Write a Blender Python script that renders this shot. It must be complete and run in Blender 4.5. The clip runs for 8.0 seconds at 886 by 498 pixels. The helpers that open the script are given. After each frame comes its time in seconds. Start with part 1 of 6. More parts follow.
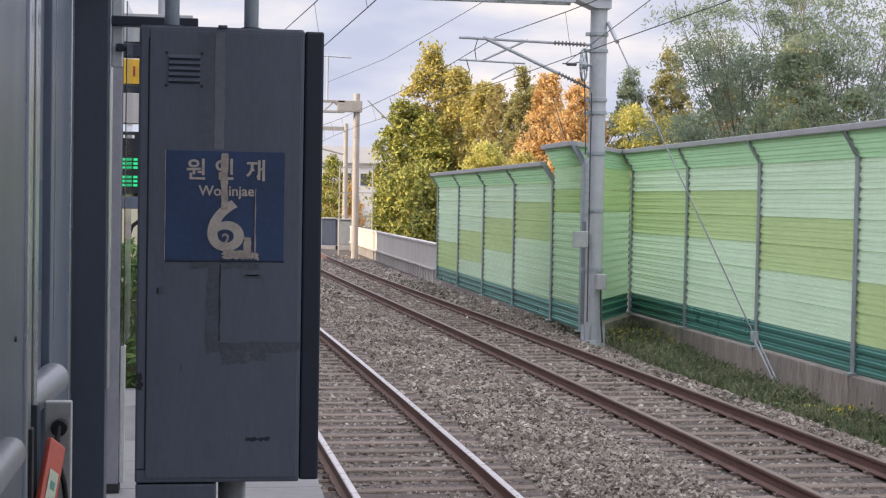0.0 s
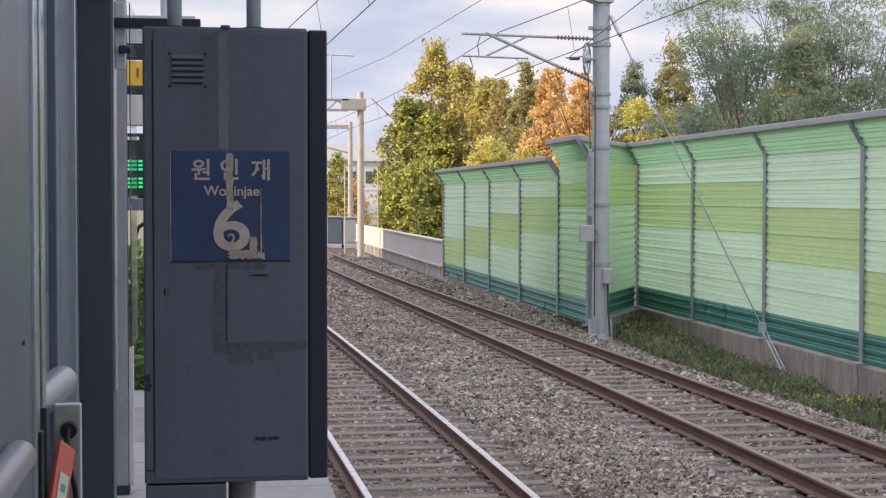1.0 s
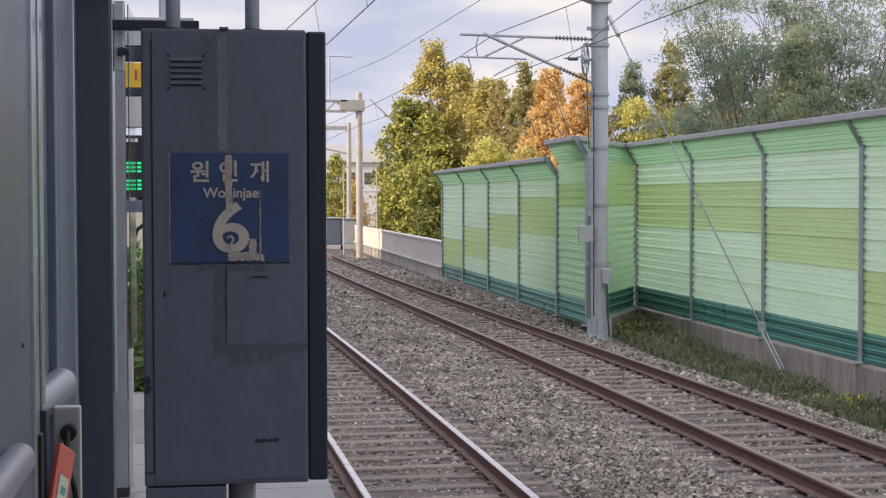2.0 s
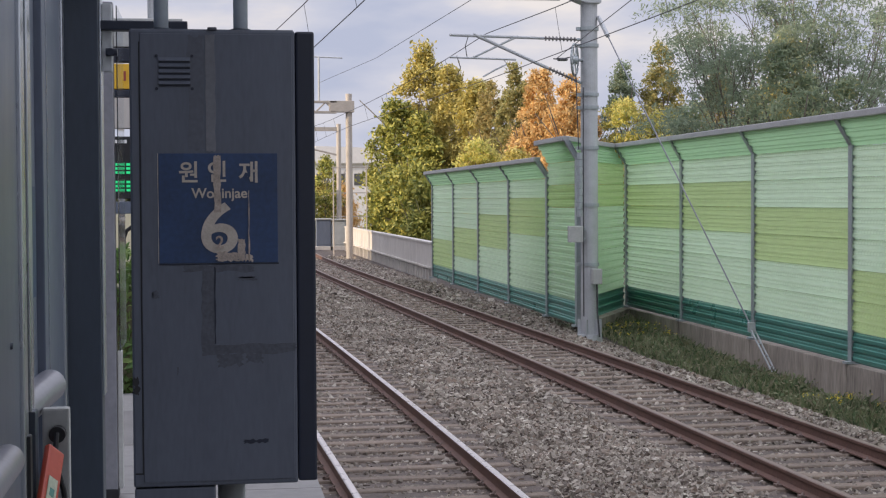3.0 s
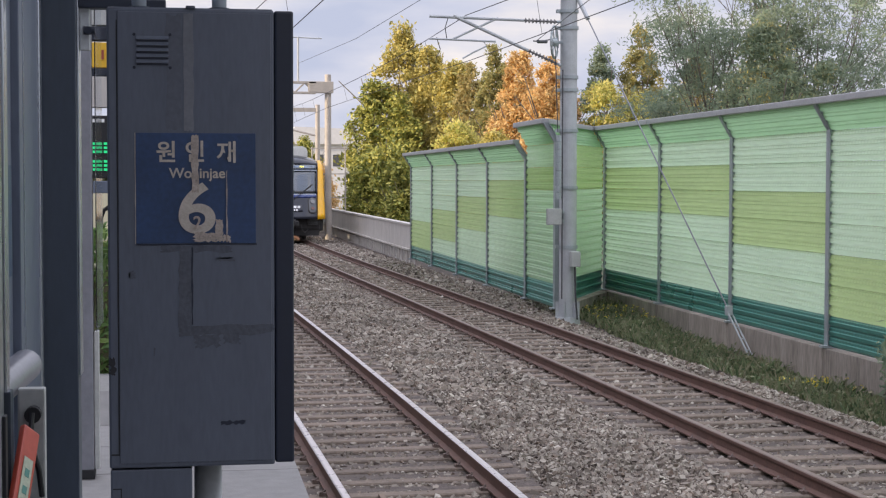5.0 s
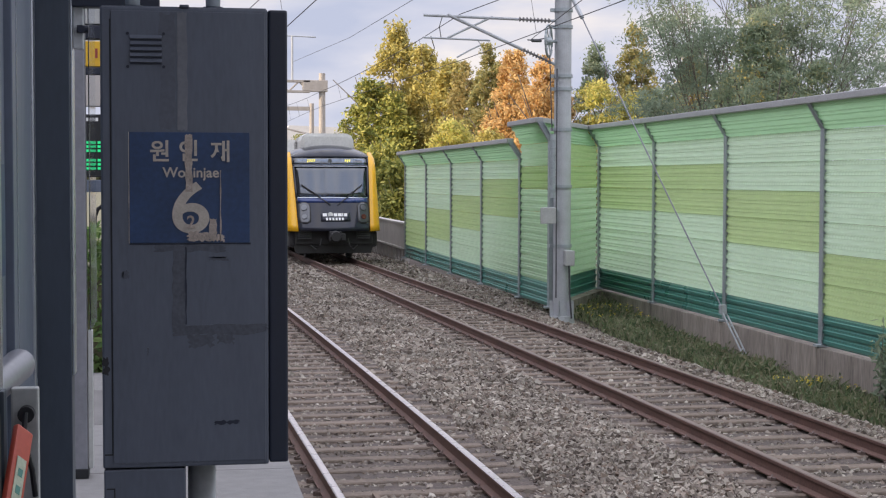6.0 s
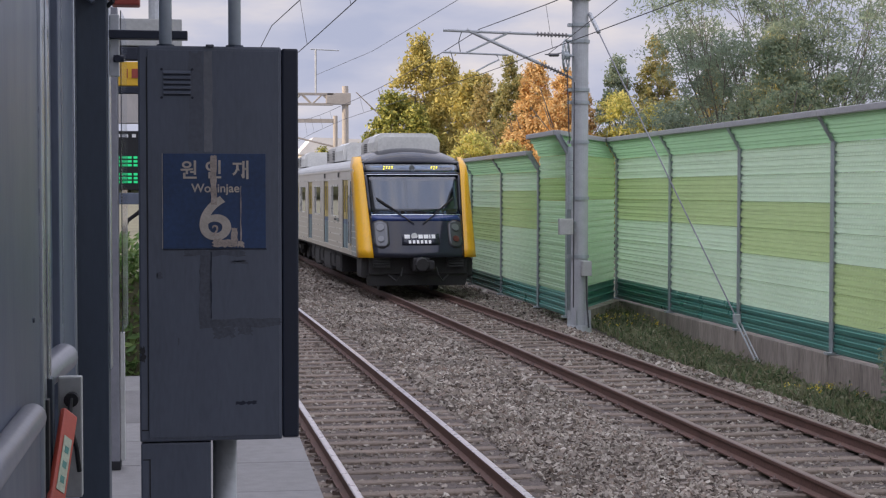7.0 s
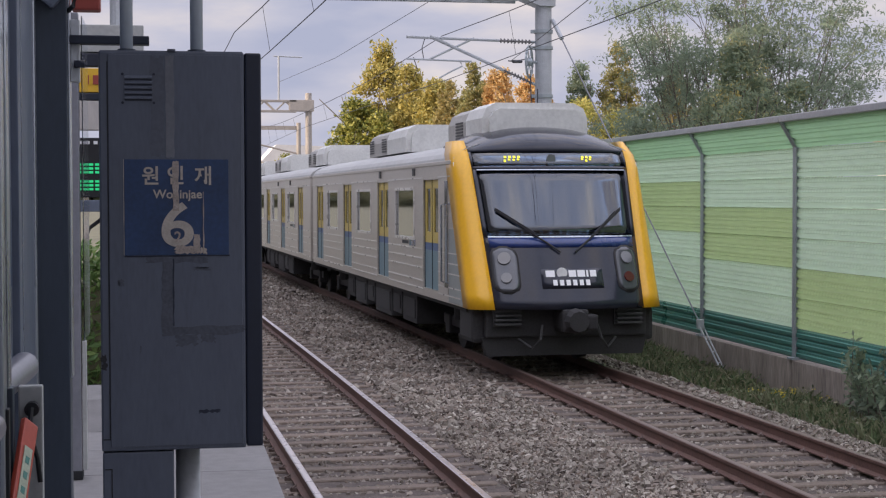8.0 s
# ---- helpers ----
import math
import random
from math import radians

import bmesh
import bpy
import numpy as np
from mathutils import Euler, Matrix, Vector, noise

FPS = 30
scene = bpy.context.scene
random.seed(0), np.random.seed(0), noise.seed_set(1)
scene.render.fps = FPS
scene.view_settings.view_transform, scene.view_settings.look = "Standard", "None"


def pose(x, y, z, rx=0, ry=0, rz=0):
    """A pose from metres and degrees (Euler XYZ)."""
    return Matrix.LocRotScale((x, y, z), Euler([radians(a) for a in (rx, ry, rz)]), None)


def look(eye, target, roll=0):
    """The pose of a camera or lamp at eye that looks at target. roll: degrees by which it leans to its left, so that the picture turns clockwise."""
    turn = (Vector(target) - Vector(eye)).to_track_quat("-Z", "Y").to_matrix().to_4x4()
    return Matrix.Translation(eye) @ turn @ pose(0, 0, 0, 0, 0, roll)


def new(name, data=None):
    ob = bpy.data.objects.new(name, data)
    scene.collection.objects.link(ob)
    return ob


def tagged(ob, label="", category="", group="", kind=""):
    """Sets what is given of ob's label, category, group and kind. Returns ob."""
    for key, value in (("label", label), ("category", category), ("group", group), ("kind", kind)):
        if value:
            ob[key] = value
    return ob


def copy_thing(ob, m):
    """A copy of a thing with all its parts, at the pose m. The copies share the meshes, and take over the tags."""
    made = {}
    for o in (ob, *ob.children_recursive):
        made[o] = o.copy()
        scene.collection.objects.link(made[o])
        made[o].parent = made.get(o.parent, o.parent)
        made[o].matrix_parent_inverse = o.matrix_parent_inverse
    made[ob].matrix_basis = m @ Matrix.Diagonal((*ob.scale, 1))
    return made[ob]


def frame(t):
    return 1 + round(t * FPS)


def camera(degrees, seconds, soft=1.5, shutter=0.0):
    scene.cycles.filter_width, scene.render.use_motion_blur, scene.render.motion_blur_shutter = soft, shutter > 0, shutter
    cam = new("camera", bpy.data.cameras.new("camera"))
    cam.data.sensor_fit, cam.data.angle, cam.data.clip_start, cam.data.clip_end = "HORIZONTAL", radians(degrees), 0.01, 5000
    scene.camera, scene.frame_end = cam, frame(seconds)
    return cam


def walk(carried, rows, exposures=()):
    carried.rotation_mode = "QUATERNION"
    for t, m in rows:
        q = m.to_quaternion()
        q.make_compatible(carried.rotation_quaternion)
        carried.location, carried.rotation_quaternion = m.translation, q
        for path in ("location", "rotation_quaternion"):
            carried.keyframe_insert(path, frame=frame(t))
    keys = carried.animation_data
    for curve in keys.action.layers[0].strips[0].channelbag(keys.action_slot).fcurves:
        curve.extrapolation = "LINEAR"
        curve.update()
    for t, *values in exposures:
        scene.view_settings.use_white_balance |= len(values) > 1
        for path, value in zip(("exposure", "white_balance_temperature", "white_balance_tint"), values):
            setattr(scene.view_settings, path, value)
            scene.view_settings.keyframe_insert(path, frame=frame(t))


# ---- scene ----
cam = camera(31.44, 8.0, soft=1.2)
walk(cam, [
    (0.0, pose(0.0000, 0.0000, 1.5763, 88.258, -0.999, -8.381)),
    (0.5, pose(0.0008, 0.0102, 1.5753, 88.223, -0.532, -8.334)),
    (1.0, pose(0.0004, 0.0022, 1.5756, 88.132, -0.027, -8.184)),
    (1.5, pose(-0.0009, 0.0039, 1.5775, 88.136, 0.100, -8.153)),
    (3.0, pose(0.0024, 0.0065, 1.5741, 88.190, 0.311, -8.593)),
    (3.5, pose(0.0036, 0.0263, 1.5744, 87.987, 0.220, -8.920)),
    (4.0, pose(0.0034, 0.0261, 1.5743, 87.756, 0.098, -9.147)),
    (4.5, pose(0.0034, 0.0194, 1.5738, 87.605, -0.014, -9.239)),
    (6.0, pose(0.0047, 0.0267, 1.5755, 87.481, -0.106, -9.575)),
    (6.5, pose(-0.0018, -0.5945, 1.5845, 87.803, -0.134, -8.586)),
    (7.0, pose(-0.0001, -0.6092, 1.5836, 87.898, -0.034, -8.698)),
    (7.5, pose(0.0166, -0.5405, 1.5791, 88.057, 0.093, -9.202)),
    (8.0, pose(0.0020, -0.5746, 1.5793, 88.144, 0.145, -10.019)),
], exposures=((0.0, 0.36, 6430, 11), (1.0, 0.36, 6430, 11), (1.5, 0.35, 6430, 11), (3.0, 0.09, 6430, 11), (3.5, 0.11, 6430, 11), (4.0, 0.18, 6430, 11), (4.5, 0.26, 6430, 11), (6.0, 0.25, 6430, 11), (6.5, 0.08, 6250, 13), (7.0, -0.02, 6300, 14), (8.0, -0.08, 6350, 15)))

# ---------- world, sun ----------
SUN_DIR = Vector((1.0, 0.10, -0.17)).normalized()      # the way the light travels


def make_world():
    w = bpy.data.worlds.new("sky")
    w.use_nodes = True
    scene.world = w
    nt = w.node_tree
    nt.nodes.clear()
    N, L = nt.nodes.new, nt.links.new
    out, bg = N("ShaderNodeOutputWorld"), N("ShaderNodeBackground")
    sky = N("ShaderNodeTexSky")
    sky.sky_type, sky.sun_disc = "NISHITA", False
    sky.sun_elevation = math.asin(-SUN_DIR.z)
    sky.sun_rotation = math.atan2(-SUN_DIR.x, -SUN_DIR.y)
    dim = N("ShaderNodeMix"); dim.data_type = "RGBA"; dim.blend_type = "MULTIPLY"; dim.inputs[0].default_value = 1
    dim.inputs[7].default_value = (0.10, 0.10, 0.10, 1)
    L(sky.outputs[0], dim.inputs[6])
    tc, mp = N("ShaderNodeTexCoord"), N("ShaderNodeMapping")
    mp.inputs["Scale"].default_value = (1.0, 1.0, 3.4)
    L(tc.outputs["Generated"], mp.inputs[0])
    big = N("ShaderNodeTexNoise"); big.inputs["Scale"].default_value = 3.1; big.inputs["Detail"].default_value = 7
    big.inputs["Roughness"].default_value = 0.52
    fine = N("ShaderNodeTexNoise"); fine.inputs["Scale"].default_value = 7.0; fine.inputs["Detail"].default_value = 6
    L(mp.outputs[0], big.inputs["Vector"]); L(mp.outputs[0], fine.inputs["Vector"])
    ramp = N("ShaderNodeValToRGB")
    ramp.color_ramp.elements[0].position, ramp.color_ramp.elements[0].color = 0.36, (0.50, 0.54, 0.68, 1)
    ramp.color_ramp.elements[1].position, ramp.color_ramp.elements[1].color = 0.66, (0.88, 0.82, 0.79, 1)
    mid = ramp.color_ramp.elements.new(0.5); mid.color = (0.62, 0.635, 0.735, 1)
    L(fine.outputs[0], ramp.inputs[0])
    cover = N("ShaderNodeValToRGB")
    cover.color_ramp.elements[0].position, cover.color_ramp.elements[1].position = 0.20, 0.36
    L(big.outputs[0], cover.inputs[0])
    mix = N("ShaderNodeMix"); mix.data_type = "RGBA"
    L(cover.outputs[0], mix.inputs[0]); L(dim.outputs[2], mix.inputs[6]); L(ramp.outputs[0], mix.inputs[7])
    sep, up = N("ShaderNodeSeparateXYZ"), N("ShaderNodeMapRange")
    up.inputs[1].default_value, up.inputs[2].default_value, up.inputs[3].default_value, up.inputs[4].default_value = 0.22, 0.85, 0.92, 2.7
    L(tc.outputs["Generated"], sep.inputs[0]); L(sep.outputs[2], up.inputs[0]); L(up.outputs[0], bg.inputs[1])
    L(mix.outputs[2], bg.inputs[0])
    L(bg.outputs[0], out.inputs[0])


make_world()
sun = new("sun", bpy.data.lights.new("sun", "SUN"))
sun.data.energy, sun.data.angle, sun.data.color = 5.0, radians(0.6), (1.0, 0.80, 0.56)
sun.matrix_world = look(-SUN_DIR * 80, (0, 0, 0))


# ---------- materials ----------
def mat(name, color, rough=0.6, metal=0.0, var=0.12, scale=6.0, bump=0.0, bump_scale=60.0, tint=None, rnd=0.0,
        translucent=0.0, stretch=(1, 1, 1), spec=0.5, clear=0.0, world=False):
    """Principled surface with colour drift at two scales, fine relief and an optional per-object shift."""
    m = bpy.data.materials.new(name)
    m.use_nodes = True
    nt = m.node_tree
    b = nt.nodes["Principled BSDF"]
    N, L = nt.nodes.new, nt.links.new
    tc, mp = N("ShaderNodeTexCoord"), N("ShaderNodeMapping")
    mp.inputs["Scale"].default_value = stretch
    L(N("ShaderNodeNewGeometry").outputs["Position"] if world else tc.outputs["Object"], mp.inputs[0])
    n1, n2 = N("ShaderNodeTexNoise"), N("ShaderNodeTexNoise")
    n1.inputs["Scale"].default_value, n2.inputs["Scale"].default_value = scale, scale * 9
    n1.inputs["Detail"].default_value, n2.inputs["Detail"].default_value = 5, 4
    L(mp.outputs[0], n1.inputs["Vector"]); L(mp.outputs[0], n2.inputs["Vector"])
    add = N("ShaderNodeMath"); add.operation = "ADD"
    L(n1.outputs[0], add.inputs[0]); L(n2.outputs[0], add.inputs[1])
    val = add.outputs[0]
    if rnd:
        oi, ge = N("ShaderNodeObjectInfo"), N("ShaderNodeMath")
        ge.operation = "MULTIPLY_ADD"; ge.inputs[1].default_value = rnd
        L(oi.outputs["Random"], ge.inputs[0]); L(val, ge.inputs[2])
        val = ge.outputs[0]
    rp = N("ShaderNodeValToRGB")
    c = Vector(color)
    t = Vector(tint) if tint else c
    lo, hi = c * (1 - var * 2.2), t * (1 + var * 1.6)
    rp.color_ramp.elements[0].position, rp.color_ramp.elements[0].color = 0.25, (*lo, 1)
    rp.color_ramp.elements[1].position, rp.color_ramp.elements[1].color = 0.75 + rnd * 0.5, (*[min(x, 1) for x in hi], 1)
    half = N("ShaderNodeMath"); half.operation = "MULTIPLY"; half.inputs[1].default_value = 0.5
    L(val, half.inputs[0]); L(half.outputs[0], rp.inputs[0])
    L(rp.outputs[0], b.inputs["Base Color"])
    rr = N("ShaderNodeMapRange")
    rr.inputs[3].default_value, rr.inputs[4].default_value = max(rough - 0.12, 0.03), min(rough + 0.12, 1)
    L(n1.outputs[0], rr.inputs[0]); L(rr.outputs[0], b.inputs["Roughness"])
    b.inputs["Metallic"].default_value = metal
    b.inputs["Specular IOR Level"].default_value = spec
    b.inputs["Coat Weight"].default_value = clear
    if bump:
        nb, bp = N("ShaderNodeTexNoise"), N("ShaderNodeBump")
        nb.inputs["Scale"].default_value, nb.inputs["Detail"].default_value = bump_scale, 6
        bp.inputs["Strength"].default_value, bp.inputs["Distance"].default_value = bump, 0.02
        L(mp.outputs[0], nb.inputs["Vector"]); L(nb.outputs[0], bp.inputs["Height"]); L(bp.outputs[0], b.inputs["Normal"])
    if translucent:
        tr, mx = N("ShaderNodeBsdfTranslucent"), N("ShaderNodeMixShader")
        mx.inputs[0].default_value = translucent
        L(rp.outputs[0], tr.inputs[0]); L(b.outputs[0], mx.inputs[1]); L(tr.outputs[0], mx.inputs[2])
        L(mx.outputs[0], nt.nodes["Material Output"].inputs[0])
    return m


def island_mat(name, colors, rough=0.8, translucent=0.0, spec=0.3):
    """For joined crowds (stones, leaves): each island takes its own colour out of the given ones."""
    m = bpy.data.materials.new(name)
    m.use_nodes = True
    nt = m.node_tree
    b = nt.nodes["Principled BSDF"]
    N, L = nt.nodes.new, nt.links.new
    g, rp = N("ShaderNodeNewGeometry"), N("ShaderNodeValToRGB")
    L(g.outputs["Random Per Island"], rp.inputs[0])
    for i, c in enumerate(colors):
        p = i / (len(colors) - 1)
        e = rp.color_ramp.elements[0] if i == 0 else rp.color_ramp.elements[len(rp.color_ramp.elements) - 1] if i == len(colors) - 1 else rp.color_ramp.elements.new(p)
        e.position, e.color = p, (*c, 1)
    tc, nz = N("ShaderNodeTexCoord"), N("ShaderNodeTexNoise")
    nz.inputs["Scale"].default_value = 0.9
    nz.inputs["Detail"].default_value = 4
    L(tc.outputs["Object"], nz.inputs["Vector"])
    mr = N("ShaderNodeMapRange"); mr.inputs[1].default_value, mr.inputs[2].default_value = 0.3, 0.7
    mr.inputs[3].default_value, mr.inputs[4].default_value = 0.72, 1.2
    L(nz.outputs[0], mr.inputs[0])
    mx = N("ShaderNodeVectorMath"); mx.operation = "SCALE"
    L(rp.outputs[0], mx.inputs[0]); L(mr.outputs[0], mx.inputs["Scale"])
    L(mx.outputs[0], b.inputs["Base Color"])
    b.inputs["Roughness"].default_value = rough
    b.inputs["Specular IOR Level"].default_value = spec
    if translucent:
        tr, ms = N("ShaderNodeBsdfTranslucent"), N("ShaderNodeMixShader")
        ms.inputs[0].default_value = translucent
        L(mx.outputs[0], tr.inputs[0]); L(b.outputs[0], ms.inputs[1]); L(tr.outputs[0], ms.inputs[2])
        L(ms.outputs[0], nt.nodes["Material Output"].inputs[0])
    return m


def glow(name, color, strength):
    m = bpy.data.materials.new(name)
    m.use_nodes = True
    b = m.node_tree.nodes["Principled BSDF"]
    b.inputs["Base Color"].default_value = (*[c * 0.3 for c in color], 1)
    b.inputs["Emission Color"].default_value = (*color, 1)
    b.inputs["Emission Strength"].default_value = strength
    return m


M_STEEL = mat("galvanised_steel", (0.46, 0.48, 0.50), 0.5, 0.25, 0.10, 5, 0.05)
M_POST = mat("fence_post_steel", (0.37, 0.41, 0.43), 0.45, 0.35, 0.10, 5)
M_CAPRAIL = mat("cap_rail_steel", (0.42, 0.42, 0.43), 0.5, 0.3, 0.10, 3)
M_CAB = mat("cabinet_grey_paint", (0.086, 0.100, 0.131), 0.38, 0.0, 0.10, 3, 0.03, 120, stretch=(4, 4, 0.8))
M_CAB_DARK = mat("cabinet_black_trim", (0.008, 0.013, 0.028), 0.5, 0.0, 0.1, 5)
M_TAPE = mat("old_tape_residue", (0.066, 0.074, 0.094), 0.6, 0.0, 0.22, 14, 0.1)
M_TAPE_FAINT = mat("faint_tape_shadow", (0.080, 0.090, 0.115), 0.5, 0.0, 0.12, 10)
M_CONDUIT = mat("conduit_pale_paint", (0.60, 0.66, 0.70), 0.4, 0.0, 0.06, 6)
M_TAPE_LIGHT = mat("clear_tape", (0.130, 0.138, 0.158), 0.32, 0.0, 0.12, 10)
M_SIGN_BLUE = mat("sign_blue", (0.018, 0.045, 0.115), 0.4, 0.0, 0.18, 9)
M_SIGN_WHITE = mat("sign_cream", (0.42, 0.38, 0.33), 0.5, 0.0, 0.14, 30)
M_PEEL = mat("peeled_paper", (0.36, 0.31, 0.27), 0.8, 0.0, 0.3, 40)
M_CONC = mat("platform_concrete", (0.185, 0.18, 0.178), 0.8, 0.0, 0.14, 1.3, 0.15, 80, rnd=0.2, world=True)
M_CONC_OLD = mat("stained_concrete", (0.30, 0.26, 0.225), 0.9, 0.0, 0.34, 1.5, 0.3, 40, rnd=0.2, stretch=(2.2, 2.2, 0.35), world=True)
M_WALL_PALE = mat("pale_concrete", (0.52, 0.49, 0.46), 0.85, 0.0, 0.14, 1.0, 0.15, 30, rnd=0.2, stretch=(1.5, 1.5, 0.5), world=True)
M_RAIL_SIDE = mat("rail_rust", (0.135, 0.074, 0.058), 0.75, 0.05, 0.22, 4, 0.1, 90)
M_RAIL_TOP = mat("rail_polished", (0.66, 0.61, 0.62), 0.30, 1.0, 0.05, 8)
M_RAIL_TOP_DULL = mat("rail_dull_head", (0.17, 0.12, 0.10), 0.5, 0.5, 0.15, 8)
M_SLEEPER = mat("sleeper_concrete", (0.180, 0.140, 0.112), 0.9, 0.0, 0.32, 3.0, 0.3, 60, rnd=0.4, world=True)
M_CLIP = mat("rusty_clip", (0.15, 0.11, 0.095), 0.8, 0.1, 0.2, 20)
M_BED = mat("ballast_bed", (0.092, 0.072, 0.063), 0.95, 0.0, 0.35, 7, 0.9, 22)
M_STONE = island_mat("ballast_stone", [(0.069, 0.053, 0.045), (0.219, 0.189, 0.158), (0.330, 0.292, 0.249), (0.119, 0.094, 0.079), (0.422, 0.386, 0.333), (0.183, 0.138, 0.109), (0.275, 0.243, 0.208)], 0.9)
M_GROUND = mat("earth_ground", (0.16, 0.15, 0.09), 0.95, 0.0, 0.3, 0.4, 0.5, 6)
M_GRASS = island_mat("weeds", [(0.08, 0.12, 0.06), (0.13, 0.18, 0.085), (0.22, 0.22, 0.13), (0.17, 0.22, 0.11), (0.32, 0.28, 0.19), (0.20, 0.23, 0.14)], 0.7, 0.3)
M_FLOWER = island_mat("yellow_flowers", [(0.62, 0.48, 0.04), (0.75, 0.60, 0.10)], 0.6, 0.2)
M_MINT = mat("mint_panel", (0.68, 0.85, 0.64), 0.42, 0.0, 0.05, 0.5, 0.0, translucent=0.5, rnd=0.25, stretch=(1, 1, 2), world=True)
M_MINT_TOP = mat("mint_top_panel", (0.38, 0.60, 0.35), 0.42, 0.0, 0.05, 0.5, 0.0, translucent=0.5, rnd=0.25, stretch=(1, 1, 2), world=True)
M_LIME = mat("lime_panel", (0.56, 0.71, 0.36), 0.42, 0.0, 0.05, 0.5, 0.0, translucent=0.5, rnd=0.25, stretch=(1, 1, 2), world=True)
M_DKGREEN = mat("dark_green_panel", (0.085, 0.26, 0.22), 0.3, 0.0, 0.08, 0.6, 0.0, rnd=0.3, world=True)
M_PSD = mat("psd_grey_paint", (0.135, 0.160, 0.212), 0.38, 0.2, 0.10, 3, stretch=(2, 2, 0.5))
# dark copy of the screen grey: column face in shade, also small dark fittings
M_PSD_DARK = mat("psd_dark_and_shaded", (0.043, 0.056, 0.078), 0.42, 0.1, 0.10, 3, stretch=(2, 2, 0.5))
M_RAILING = mat("handrail_grey_paint", (0.23, 0.235, 0.265), 0.33, 0.1, 0.10, 4, 0.02)
M_ALU = mat("brushed_aluminium", (0.50, 0.54, 0.59), 0.28, 0.9, 0.06, 5, stretch=(3, 3, 0.3))
M_BLACK = mat("black_rubber", (0.012, 0.013, 0.016), 0.6, 0.0, 0.1, 10)
M_BUILDING = mat("shade_block_grey", (0.34, 0.34, 0.35), 0.8, 0.0, 0.08, 0.5)

ZR = -1.135          # rail head level; the platform top is z = 0
RAILS_NEAR, RAILS_FAR = (1.516, 3.016), (5.902, 7.402)
MID_NEAR, MID_FAR = 2.266, 6.652
BEND, TWIST = -1.835e-3, 4.694e-5


def trk(y):
    """Sideways offset of the tracks at y: a gentle left bend that straightens out."""
    if y > 78.2:
        return BEND * 78.2 ** 2 / 2 + TWIST * 78.2 ** 3 / 6
    if y < 0:
        return 0.0
    return BEND * y * y / 2 + TWIST * y ** 3 / 6


def heading(y):
    return 0.0 if y > 78.2 or y < 0 else BEND * y + TWIST * y * y / 2


# ---------- mesh helpers ----------
def part(name, bm, material, parent=None, label="", smooth=False):
    """Link a bmesh as one mesh object, under a thing or on its own."""
    me = bpy.data.meshes.new(name)
    bm.to_mesh(me)
    bm.free()
    for m in (material if isinstance(material, (list, tuple)) else [material]):
        me.materials.append(m)
    if smooth:
        me.polygons.foreach_set("use_smooth", [True] * len(me.polygons))
    ob = new(name, me)
    if parent:
        ob.parent = parent
    if label:
        ob["label"] = label
    return ob


def share(name, me, parent, m=None):
    ob = new(name, me)
    ob.parent = parent
    if m is not None:
        ob.matrix_basis = m
    return ob


def thing(name, label, category, group="", kind="", at=(0, 0, 0)):
    ob = new(name)
    ob.location = at
    return tagged(ob, label, category, group, kind)


def box(bm, x0, x1, y0, y1, z0, z1, bevel=0.0, m=None, mi=0):
    r = bmesh.ops.create_cube(bm, size=1.0)
    vs = r["verts"]
    mtx = Matrix.Translation(((x0 + x1) / 2, (y0 + y1) / 2, (z0 + z1) / 2)) @ Matrix.Diagonal((x1 - x0, y1 - y0, z1 - z0, 1))
    bmesh.ops.transform(bm, matrix=(m @ mtx) if m is not None else mtx, verts=vs)
    fs = {f for v in vs for f in v.link_faces}
    if mi:
        for f in fs:
            f.material_index = mi
    if bevel:
        es = list({e for v in vs for e in v.link_edges})
        bmesh.ops.bevel(bm, geom=es, offset=bevel, segments=2, affect="EDGES", profile=0.6)
    return bm


def tube(bm, a, b, r0, r1=None, seg=10, caps=True):
    a, b = Vector(a), Vector(b)
    d = b - a
    m = Matrix.Translation((a + b) / 2) @ d.to_track_quat("Z", "Y").to_matrix().to_4x4()
    bmesh.ops.create_cone(bm, cap_ends=caps, segments=seg, radius1=r0, radius2=r0 if r1 is None else r1, depth=d.length, matrix=m)
    return bm


def sweep(bm, pts, r, seg=6):
    """One continuous tube through the points."""
    pts = [Vector(p) for p in pts]
    rings = []
    for i, p in enumerate(pts):
        d = (pts[min(i + 1, len(pts) - 1)] - pts[max(i - 1, 0)]).normalized()
        side = d.cross(Vector((0, 0, 1)) if abs(d.z) < 0.9 else Vector((1, 0, 0))).normalized()
        up = side.cross(d)
        rings.append([bm.verts.new(p + side * (r * math.cos(2 * math.pi * k / seg)) + up * (r * math.sin(2 * math.pi * k / seg))) for k in range(seg)])
    for a, b in zip(rings, rings[1:]):
        for k in range(seg):
            bm.faces.new((a[k], a[(k + 1) % seg], b[(k + 1) % seg], b[k]))
    bm.faces.new(rings[0][::-1])
    bm.faces.new(rings[-1])
    return bm


def prism(bm, outline, axis, lo, hi, mi=0):
    """Extrude a closed outline of pairs along x, y or z from lo to hi."""
    def p(u, v, w):
        return {"x": (w, u, v), "y": (u, w, v), "z": (u, v, w)}[axis]
    a = [bm.verts.new(p(u, v, lo)) for u, v in outline]
    b = [bm.verts.new(p(u, v, hi)) for u, v in outline]
    fs = [bm.faces.new(a), bm.faces.new(b[::-1])]
    n = len(a)
    fs += [bm.faces.new((a[i], b[i], b[(i + 1) % n], a[(i + 1) % n])) for i in range(n)]
    for f in fs:
        f.material_index = mi
    bmesh.ops.recalc_face_normals(bm, faces=fs)
    return bm


